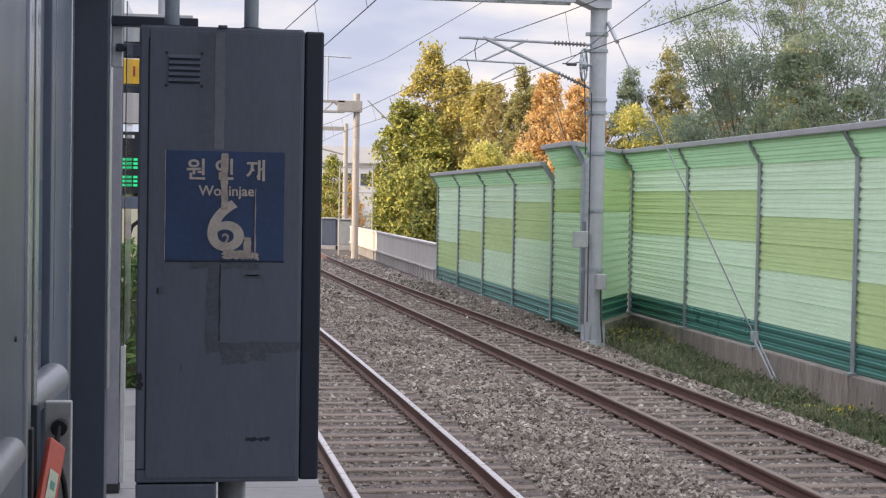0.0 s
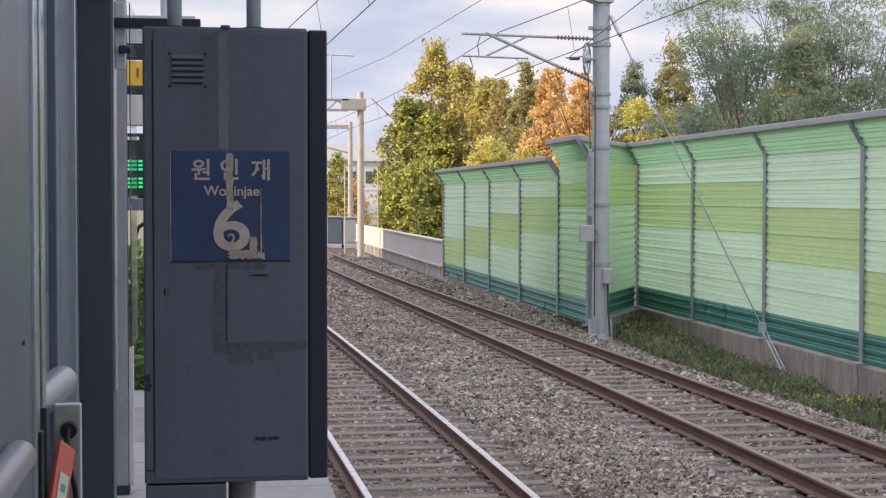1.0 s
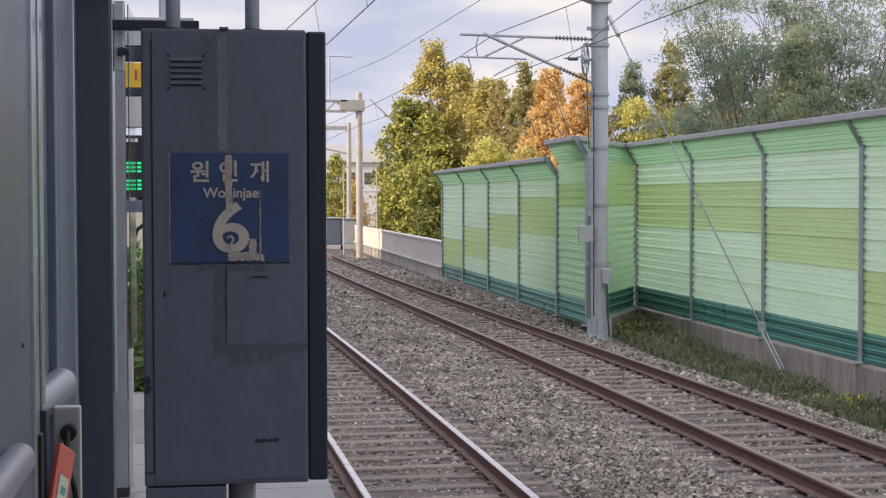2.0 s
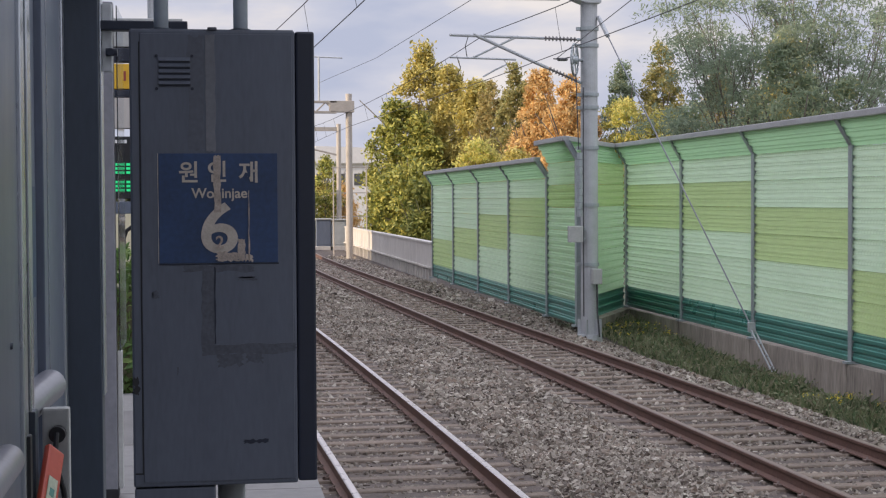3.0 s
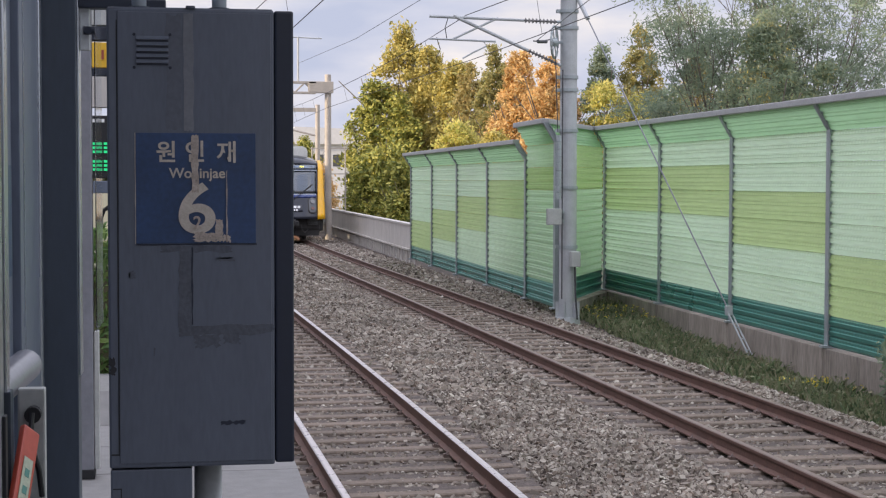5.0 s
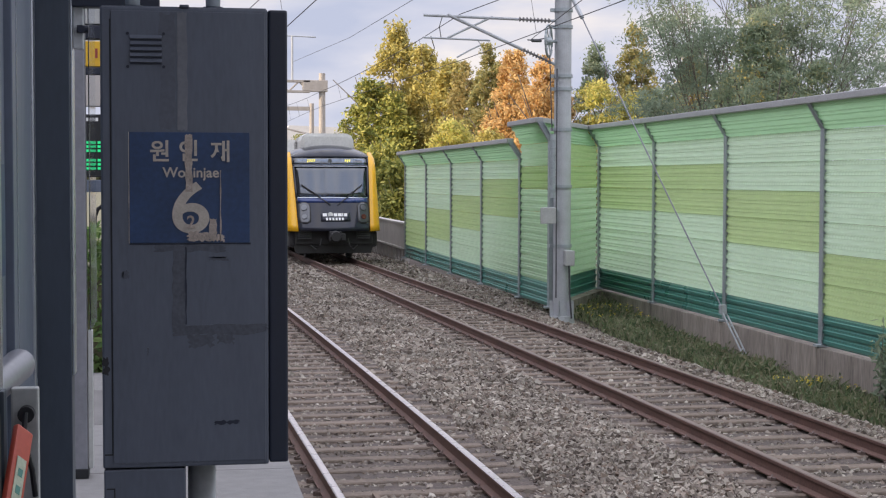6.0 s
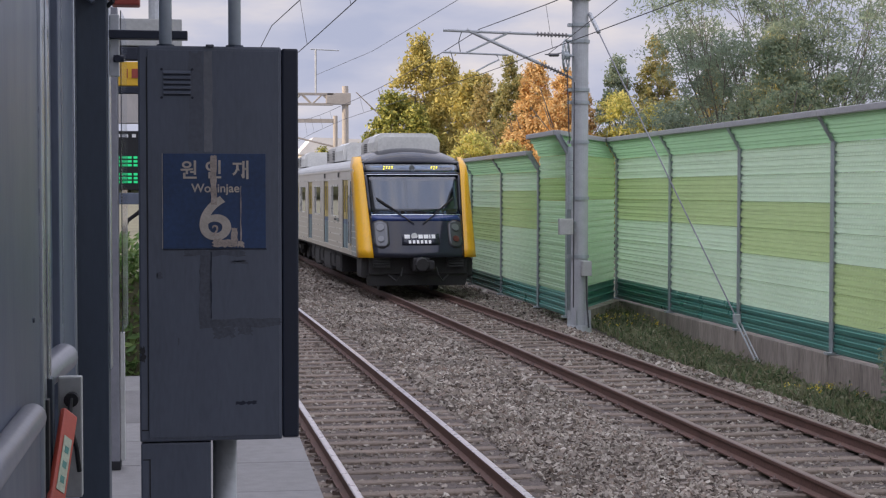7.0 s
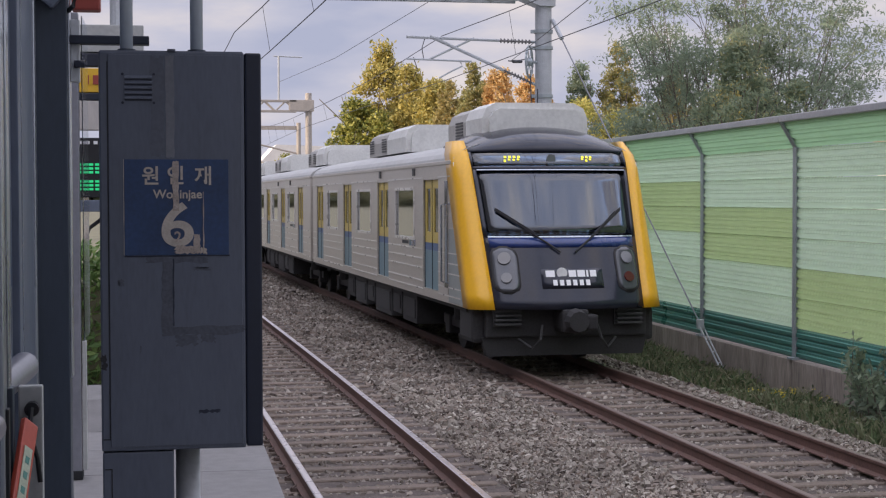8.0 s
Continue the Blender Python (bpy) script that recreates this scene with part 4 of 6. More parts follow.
    # plate with company mark and number as plain shapes
    part("number_plate", patch(-0.30, 0.34, 1.30, 1.60, 0.010, 6, 3, 0.012), M_CABBLACK, t, smooth=True)
    for a, b in ((-0.255, -0.165), (-0.02, 0.055), (0.07, 0.15), (0.165, 0.185), (0.205, 0.27)):
        part("company_mark", bar(a, b, 1.475, 1.575, 0.022), M_WHITE, t)
    bm = bmesh.new()
    c = Vector((-0.09 * HALF, front_y(0.09, 1.53) - 0.02, 1.535))
    tube(bm, c + Vector((0, 0.02, 0)), c - Vector((0, 0.012, 0)), 0.085, seg=20)
    part("company_mark", bm, M_WHITE, t)
    for i in range(6):
        a = -0.19 + i * 0.068
        part("number_bar", bar(a, a + 0.042, 1.345, 1.43, 0.022), M_WHITE, t)
    for a, b in ((-0.52, -0.32), (0.30, 0.46)):
        n = int((b - a) / 0.045)
        for i in range(n):
            s = a + i * 0.045
            k = random.uniform(0.0, 0.05)
            part("display_character", bar(s, s + 0.020, 3.29 + k, 3.33 + k * 0.6, 0.004), M_LED, t)
            part("display_character", bar(s + 0.008, s + 0.032, 3.36, 3.395, 0.004), M_LED, t)
    bm = bmesh.new()
    tube(bm, (-0.05, front_y(0, 3.345) + 0.01, 3.345), (-0.05, front_y(0, 3.345) - 0.02, 3.345), 0.075, seg=16)
    part("route_lamp", bm, M_LAMP, t)
    # wipers
    for s, e in ((-1, (-1.06, 2.52)), (1, (1.02, 2.52))):
        bm = bmesh.new()
        p = []
        for k in range(6):
            x = s * 0.12 + (e[0] - s * 0.12) * k / 5
            z = 1.86 + (e[1] - 1.86) * k / 5
            p.append((x, front_y(abs(x) / HALF, z) - 0.045, z))
        sweep(bm, p, 0.017, 6)
        q = [(x, y - 0.015, z + 0.03) for x, y, z in p[2:]]
        sweep(bm, q, 0.012, 6)
        part("wiper", bm, M_BLACK, t)
    # cab interior, bumper, coupler, skirt
    bm = bmesh.new()
    box(bm, -1.40, 1.40, 1.9, 2.0, 1.02, 3.3)
    box(bm, -1.35, 1.35, 0.95, 1.45, 1.02, 1.95, 0.05)
    part("cab_bulkhead", bm, M_SEAT, t)
    bm = bmesh.new()
    box(bm, -1.32, 1.32, 0.46, 1.2, 0.52, 0.975, 0.03)
    part("bumper_beam", bm, M_UNDER, t)
    bm = bmesh.new()
    prism(bm, [(-1.28, 0.22), (1.28, 0.22), (1.36, 0.52), (-1.36, 0.52)], "y", 0.55, 0.75)
    part("snow_plough", bm, M_UNDER, t)
    bm = bmesh.new()
    box(bm, -0.22, 0.22, -0.05, 0.6, 0.62, 0.98, 0.06)
    tube(bm, (0, -0.22, 0.80), (0, 0.0, 0.80), 0.16, 0.20, 12)
    box(bm, 0.16, 0.34, -0.12, 0.25, 0.66, 0.9, 0.04)
    part("coupler", bm, M_UNDER, t)
    for s in (-1, 1):
        bm = bmesh.new()
        box(bm, *sorted((s * 1.26, s * 1.50)), 0.62, 1.6, 0.42, 0.96, 0.08)
        part("corner_skirt", bm, M_UNDER, t)
        bm = bmesh.new()
        sweep(bm, [(s * 0.45, 0.30, 0.72), (s * 0.5, 0.22, 0.5), (s * 0.62, 0.3, 0.36), (s * 0.8, 0.45, 0.5)], 0.022, 6)
        part("air_hose", bm, M_UNDER_G, t)


# ---------- trees ----------
def branchy(bm, base, top, r, depth, spread, rng):
    """Tapered trunk with limbs; returns the tips."""
    tips = []
    def limb(a, d, length, rad, k):
        b = a + d * length
        tube(bm, a, b, rad, rad * 0.62, 7 if k == 0 else 5, caps=False)
        if k == depth - 1 and depth > 2:
            tips.append(a.lerp(b, 0.8))
        if k >= depth:
            tips.append(b)
            return
        n = rng.integers(2, 4)
        for _ in range(n):
            v = Vector(rng.normal(size=3)) * spread
            v.z = abs(v.z) * 0.5
            limb(a.lerp(b, rng.uniform(0.6, 1.0)), (d + v).normalized(), length * rng.uniform(0.55, 0.8), rad * 0.55, k + 1)
        limb(b, (d + Vector(rng.normal(size=3)) * spread * 0.4).normalized(), length * 0.75, rad * 0.6, k + 1)
    d = (Vector(top) - Vector(base))
    limb(Vector(base), d.normalized(), d.length * 0.42, r, 0)
    return tips


def leaf_cards(points, size, rng, long=1.0):
    n = len(points)
    q = np.array([(-0.5, 0, 0), (0, -0.32, 0.06), (0.5, 0, 0), (0, 0.32, 0.06)])
    R = turns(n)
    s = size * rng.uniform(0.6, 1.35, n)
    v = np.einsum("nij,kj->nki", R, q * np.array([long, 1, 1])) * s[:, None, None] + points[:, None, :]
    f = np.arange(n * 4).reshape(n, 4)
    return v.reshape(-1, 3), f


def crown(shape, w, h, n, clumps, rng, fuzz=0.35):
    """Leaf places in clumps inside an envelope: cone, oval, dome or loose. Base at z = 0, height h, half-width w."""
    pts = []
    per = max(1, n // clumps)
    for _ in range(clumps):
        k = rng.uniform(0, 1)
        if shape == "cone":
            k = 1 - (1 - k) ** 0.6 * 0.99
            rad = w * (1 - k) ** 0.85 + 0.06 * w
        elif shape == "oval":
            rad = w * math.sqrt(max(0.02, 1 - (2 * k - 0.85) ** 2 / 1.4)) * (1.0 if k < 0.6 else 1 - (k - 0.6) * 1.3)
        elif shape == "dome":
            rad = w * math.sqrt(max(0.0, 1 - k * k))
        else:
            rad = w * (0.45 + 0.75 * math.sin(math.pi * min(1, k * 0.9 + 0.08)))
        a = rng.uniform(0, 2 * math.pi)
        r = rad * math.sqrt(rng.uniform(0.12, 1.0))
        c = np.array([r * math.cos(a), r * math.sin(a), k * h])
        size = fuzz * rng.uniform(0.5, 1.3) * (1.0 if shape != "cone" else max(0.35, 1 - k))
        v = rng.normal(size=(per, 3))
        v *= (rng.uniform(0.35, 1.25, per) / np.linalg.norm(v, axis=1))[:, None]
        v[:, 2] = np.where(v[:, 2] < 0, v[:, 2] * 0.6, v[:, 2])
        if shape == "cone":
            v = rng.normal(size=(per, 3))
        else:
            v += rng.normal(size=(per, 3)) * 0.25
        pts.append(c + v * np.array([size, size, size * 0.8]))
    return np.concatenate(pts)


def tree(label, x, y, base, height, w, shape, n, clumps, leaf, mtl, seed, fuzz=0.4, low=0.12, long=1.4, name="tree"):
    rng = np.random.default_rng(seed)
    t = thing(name, label, "tree" if name == "tree" else "shrub", at=(x, y, base))
    bm = bmesh.new()
    loose = shape == "loose"
    tips = []
    for k in range(2 if loose else 1):
        lean = Vector(rng.normal(size=3)) * (0.10 * height if loose else 0.2)
        tips += branchy(bm, (0, 0, -0.2), (lean.x, lean.y, height * (0.92 if loose else 0.95)), (0.055 if loose else max(0.06, height * 0.011)), 3 if loose else 2, 0.34 if loose else 0.5 if shape != "cone" else 0.3, rng)
    part("trunk", bm, M_BARK, t)
    if loose:
        per = max(8, n // max(1, len(tips)))
        pts = []
        for tip in tips:
            for _ in range(3):
                d = Vector(rng.normal(size=3)) * fuzz
                d.z = -abs(d.z) * 0.3 + 0.08
                q = np.linspace(0, 1, per // 3 + 1)[:, None]
                pts.append(np.array(tip) + q * np.array(d * 1.6) + rng.normal(size=(len(q), 3)) * 0.11)
        p = np.concatenate(pts)
    else:
        p = crown(shape, w, height * (1 - low), n, clumps, rng, fuzz)
        p[:, 2] += height * low
    p[:, 2] = np.maximum(p[:, 2], 0.05)
    v, f = leaf_cards(p, leaf, rng, long)
    crowd("crown", v, f, mtl, t)
    return t


G0 = ZR - 0.6


def build_trees():
    def T(label, x, y, top, w, shape, n, clumps, leaf, mtl, seed, **k):
        tree(label, x, y, G0, top - G0, w, shape, n, clumps, leaf, mtl, seed, **k)
    # tall yellowing poplars beyond the barrier
    T("tall yellow-green poplar in autumn leaf", 13.7, 99.0, 11.2, 2.1, "oval", 15000, 150, 0.19, L_POPLAR, 11, fuzz=0.55)
    T("yellow-green poplar beside the tallest one", 15.2, 97.0, 9.6, 1.7, "oval", 10000, 110, 0.19, L_POPLAR, 38, fuzz=0.52)
    T("dark green poplar with a ragged crown", 11.9, 97.3, 7.6, 2.0, "oval", 12000, 110, 0.19, L_BUSH, 12, fuzz=0.55, low=0.2)
    T("green poplar at the foot of the tallest one", 13.0, 95.5, 6.6, 1.8, "oval", 10000, 90, 0.19, L_BUSH, 46, fuzz=0.55, low=0.2)
    T("yellow poplar behind the barrier", 16.4, 95.0, 8.8, 1.7, "oval", 11000, 110, 0.19, L_POPLAR, 13, fuzz=0.5)
    T("brownish conifer with a pointed crown", 16.6, 90.5, 8.5, 2.5, "cone", 20000, 430, 0.155, L_BROWN, 15, fuzz=0.44)
    T("green and brown conifer with a pointed crown", 17.6, 88.4, 9.4, 2.5, "cone", 23000, 470, 0.155, L_BROWN_GREEN, 16, fuzz=0.44)
    T("rust-orange redwood with a pointed crown", 18.5, 86.2, 9.1, 2.7, "cone", 25000, 500, 0.155, L_ORANGE, 17, fuzz=0.46)
    T("smaller rust-orange redwood with a pointed crown", 19.7, 84.0, 8.4, 2.6, "cone", 23000, 450, 0.155, L_ORANGE, 18, fuzz=0.46)
    T("yellow-orange redwood behind the mast", 21.2, 87.6, 8.2, 2.7, "cone", 20000, 400, 0.155, L_ORANGE, 39, fuzz=0.46)
    T("brown-green tree behind the rust-orange redwoods", 20.6, 96.0, 7.6, 2.6, "oval", 12000, 150, 0.17, L_BROWN, 19, fuzz=0.55)
    T("brown-green tree in the back row", 15.5, 104.0, 7.0, 3.0, "dome", 9000, 110, 0.19, L_BROWN, 20, fuzz=0.6)
    T("brown-green tree in the back row", 20.5, 104.0, 6.2, 3.2, "dome", 9000, 110, 0.19, L_BROWN, 21, fuzz=0.6)
    T("bright yellow-green shrub behind the barrier", 13.9, 80.0, 4.4, 1.8, "dome", 9000, 110, 0.14, L_LIGHT, 22, fuzz=0.42, name="shrub")
    T("bright yellow-green shrub behind the barrier", 16.3, 82.0, 4.0, 1.8, "dome", 8000, 100, 0.14, L_POPLAR, 42, fuzz=0.42, name="shrub")
    T("dense green and yellow shrub behind the low wall", 10.5, 91.5, 2.9, 1.15, "dome", 7000, 60, 0.19, L_BUSH, 23, fuzz=0.42, name="shrub", low=0.05)
    T("dense yellow-green shrub behind the low wall", 10.2, 83.4, 3.1, 1.6, "dome", 12000, 75, 0.19, L_BUSH, 24, fuzz=0.44, name="shrub", low=0.05)
    T("dense green shrub behind the low wall", 10.4, 76.6, 3.0, 1.7, "dome", 12000, 75, 0.18, L_BUSH, 40, fuzz=0.44, name="shrub", low=0.05)
    T("dense green shrub behind the low wall", 10.3, 70.5, 2.5, 1.4, "dome", 10000, 65, 0.17, L_BUSH, 47, fuzz=0.42, name="shrub", low=0.05)
    T("pale yellow-green young tree by the mast", 22.6, 83.5, 6.8, 2.2, "dome", 14000, 130, 0.15, L_LIGHT, 25, fuzz=0.45)
    T("pale yellow-green shrub by the mast", 24.8, 84.0, 6.2, 2.2, "dome", 12000, 120, 0.15, L_LIGHT, 43, fuzz=0.45, name="shrub")
    T("yellow-brown conifer behind the barrier", 25.6, 86.5, 10.4, 3.0, "cone", 24000, 520, 0.15, L_BROWN_GREEN, 26, fuzz=0.48)
    T("dark green tree behind the barrier", 23.7, 88.0, 9.2, 1.2, "oval", 9000, 90, 0.15, L_GREEN, 27, fuzz=0.40)
    # big airy trees over the near barrier
    T("tall airy grey-green tree with slender branches", 15.75, 43.9, 7.2, 2.0, "loose", 14000, 230, 0.064, L_GREEN, 28, fuzz=0.40, long=2.2)
    T("tall airy grey-green tree with visible branches", 16.9, 42.3, 8.4, 2.0, "loose", 14000, 190, 0.064, L_GREEN, 29, fuzz=0.42, long=2.2)
    T("airy grey-green tree with drooping side branches", 17.75, 43.2, 7.2, 1.5, "loose", 7000, 150, 0.064, L_GREEN, 30, fuzz=0.40, long=2.2)
    T("rounded dull green tree with yellowing top", 15.6, 41.2, 5.9, 1.35, "oval", 9000, 200, 0.075, L_TEAL, 31, fuzz=0.30, long=2.0, low=0.3)
    T("dull green tree low behind the barrier", 17.2, 40.6, 4.7, 1.2, "oval", 7000, 170, 0.075, L_TEAL, 48, fuzz=0.30, long=2.0, low=0.3)
    T("yellow-brown tree in the back row", 28.2, 84.0, 9.0, 3.0, "cone", 24000, 480, 0.15, L_BROWN, 32, fuzz=0.50)
    T("golden tree between the green ones", 30.2, 81.0, 7.6, 2.6, "dome", 14000, 130, 0.15, L_POPLAR, 51, fuzz=0.50)
    T("yellow tree glimpsed between the green ones", 31.5, 80.0, 9.8, 1.8, "cone", 12000, 260, 0.15, L_POPLAR, 50, fuzz=0.40)
    T("dark green tree low behind the barrier", 19.0, 53.0, 5.0, 1.8, "dome", 7000, 140, 0.11, L_TEAL, 33, fuzz=0.42, long=1.8)
    T("dark green tree low behind the barrier", 20.8, 52.0, 4.8, 1.6, "dome", 6500, 140, 0.11, L_TEAL, 34, fuzz=0.42, long=1.8)
    T("dark green tree low behind the barrier", 17.2, 54.0, 4.8, 1.5, "dome", 6500, 140, 0.11, L_TEAL, 41, fuzz=0.42, long=1.8)
    T("yellow-brown tree in the back row", 33.0, 84.0, 7.5, 2.8, "dome", 11000, 130, 0.15, L_BROWN, 44, fuzz=0.5)
    # small trees far down the line
    T("small green tree far down the line", 9.5, 124.6, 5.0, 1.3, "oval", 5000, 90, 0.17, L_BUSH, 35, fuzz=0.4)
    T("small yellow tree far down the line", 9.3, 129.7, 3.2, 1.5, "dome", 4500, 90, 0.17, L_POPLAR, 36, fuzz=0.5)
    T("small rust-yellow tree far down the line", 10.9, 127.5, 2.8, 1.5, "dome", 4500, 90, 0.17, L_ORANGE, 37, fuzz=0.5)


def build_hills():
    """Low wooded rise on the horizon."""
    rng = np.random.default_rng(5)
    n = 16000
    az = np.radians(rng.uniform(-14, 42, n))
    d = rng.uniform(620, 760, n)
    ridge = 14 + 9 * np.sin(az * 9 + 0.8) + 6 * np.sin(az * 23 + 2) + 2.0 * np.sin(az * 61)
    z = rng.uniform(0, 1, n) ** 0.6 * np.maximum(ridge * (0.35 + 0.65 * (az > 0.3)), 5)
    p = np.stack([d * np.sin(az), d * np.cos(az), z - 2], 1)
    v, f = leaf_cards(p, 7.0, rng, 1.2)
    tagged(crowd("far_woods", v, f, L_HILL), "dark wooded hills on the horizon", "woods", kind="stuff")


def build_weeds():
    rng = np.random.default_rng(9)
    g = thing("weeds", "green weeds and dry grass along the footing wall", "weeds", kind="stuff")
    n = 10500
    y = 11 + 25.5 * rng.uniform(0, 1, n) ** 0.8
    off = np.array([trk(v) for v in y])
    patch_h = np.array([noise.noise((0.0, v * 0.55, 3.0)) for v in y])
    edge = 9.50 + off + 0.35 * np.array([noise.noise((5.0, v * 0.9, 0.0)) for v in y])
    x = edge + (10.22 - edge) * rng.uniform(0, 1, n) ** 0.8
    zb = np.array([bed_height(a - o, b) for a, o, b in zip(x, off, y)])
    tall = (0.10 + 0.22 * np.clip(patch_h + 0.4, 0, 1)) * np.where(y < 17, 1.7, 1.0)
    h = tall * rng.uniform(0.4, 1.6, n)
    lean = rng.normal(size=(n, 2)) * 0.35
    w = rng.uniform(0.008, 0.026, n)
    a = rng.uniform(0, math.pi, n)
    dx, dy = np.cos(a) * w, np.sin(a) * w
    v = np.zeros((n, 4, 3))
    for k, (s, t) in enumerate(((-1, 0), (1, 0), (0.9, 0.6), (-0.2, 1.0))):
        v[:, k, 0] = x + dx * s + lean[:, 0] * h * t ** 1.5
        v[:, k, 1] = y + dy * s + lean[:, 1] * h * t ** 1.5
        v[:, k, 2] = zb - 0.01 + h * t
    crowd("weed_blades", v.reshape(-1, 3), np.arange(n * 4).reshape(n, 4), M_GRASS, g)
    m = 11000
    i = rng.integers(0, n, m)
    p = np.stack([x[i] + rng.normal(size=m) * 0.05, y[i] + rng.normal(size=m) * 0.05, zb[i] + h[i] * rng.uniform(0.2, 1.0, m)], 1)
    vv, ff = leaf_cards(p, 0.055, rng, 1.5)
    crowd("weed_leaves", vv, ff, M_GRASS, g)
    i = rng.integers(0, n, 420)
    i = i[(np.sin(y[i] * 1.7) + np.sin(y[i] * 0.6)) > 0.7]
    p = np.stack([x[i], y[i], zb[i] + tall[i] * 1.3], 1)
    p = np.repeat(p, 5, 0) + rng.normal(size=(len(p) * 5, 3)) * 0.02
    vv, ff = leaf_cards(p, 0.035, rng, 1.0)
    crowd("weed_flowers", vv, ff, M_FLOWER, g)
    # one tall weed against the barrier
    rng = np.random.default_rng(12)
    for wy, top in ((20.9, 1.25), (20.4, 1.1), (19.6, 1.0)):
        t = thing("tall_weed", "tall thin leafy weed before the barrier", "weed", "tall weeds")
        bm = bmesh.new()
        pts = []
        for k in range(7):
            a = Vector((10.0 + rng.normal() * 0.12, wy + rng.normal() * 0.15, ZR - 0.55))
            b = a + Vector((rng.normal() * 0.18, rng.normal() * 0.2, top * rng.uniform(0.6, 1.0)))
            tube(bm, a, b, 0.008, 0.004, 5, False)
            pts += [np.array(a.lerp(b, q)) + rng.normal(size=3) * 0.06 for q in rng.uniform(0.15, 1, 45)]
        part("stem", bm, M_BARK, t)
        vv, ff = leaf_cards(np.array(pts), 0.085, rng, 1.8)
        crowd("foliage", vv, ff, L_GREEN, t)


def build_hedge():
    rng = np.random.default_rng(3)
    t = thing("hedge", "clipped bright green hedge beyond the platform end", "hedge")
    bm = bmesh.new()
    box(bm, -5.0, -0.10, 13.3, 14.6, ZR - 0.9, 0.85, 0.1)
    part("hedge_core", bm, M_GROUND, t)
    n = 9000
    p = np.stack([rng.uniform(-2.2, -0.0, n), 13.2 + np.abs(rng.normal(size=n)) * 0.25, rng.uniform(-1.5, 1.2, n)], 1)
    v, f = leaf_cards(p, 0.075, rng, 1.5)
    crowd("hedge_leaves", v, f, L_HEDGE, t)


# ---------- overhead line ----------
MAST = (8.02, 32.4)


def truss(t, y, x0, x1, z0, z1, depth, step, mtl, r=0.045):
    for yy in (y - depth / 2, y + depth / 2):
        for z in (z0, z1):
            bm = bmesh.new()
            box(bm, x0, x1, yy - r, yy + r, z - r, z + r, 0.008)
            part("chord", bm, mtl, t)
    n = max(2, int((x1 - x0) / step))
    for i in range(n):
        a, b = x0 + (x1 - x0) * i / n, x0 + (x1 - x0) * (i + 1) / n
        m = (a + b) / 2
        for yy in (y - depth / 2, y + depth / 2):
            bm = bmesh.new()
            tube(bm, (a, yy, z0), (m, yy, z1), r * 0.75, seg=6)
            tube(bm, (m, yy, z1), (b, yy, z0), r * 0.75, seg=6)
            part("diagonal", bm, mtl, t)
        bm = bmesh.new()
        tube(bm, (a, y - depth / 2, z0), (m, y + depth / 2, z0), r * 0.6, seg=5)
        tube(bm, (m, y - depth / 2, z1), (b, y + depth / 2, z1), r * 0.6, seg=5)
        part("cross_brace", bm, mtl, t)


def insulator(t, a, b, n=9, r=0.055):
    a, b = Vector(a), Vector(b)
    d = (b - a) / n
    bm = bmesh.new()
    tube(bm, a, b, 0.022, seg=8)
    for i in range(n):
        c = a + d * (i + 0.5)
        tube(bm, c - d * 0.16, c + d * 0.16, r, r * 0.8, 12)
    part("insulator", bm, M_INSUL, t, "ribbed grey insulator")


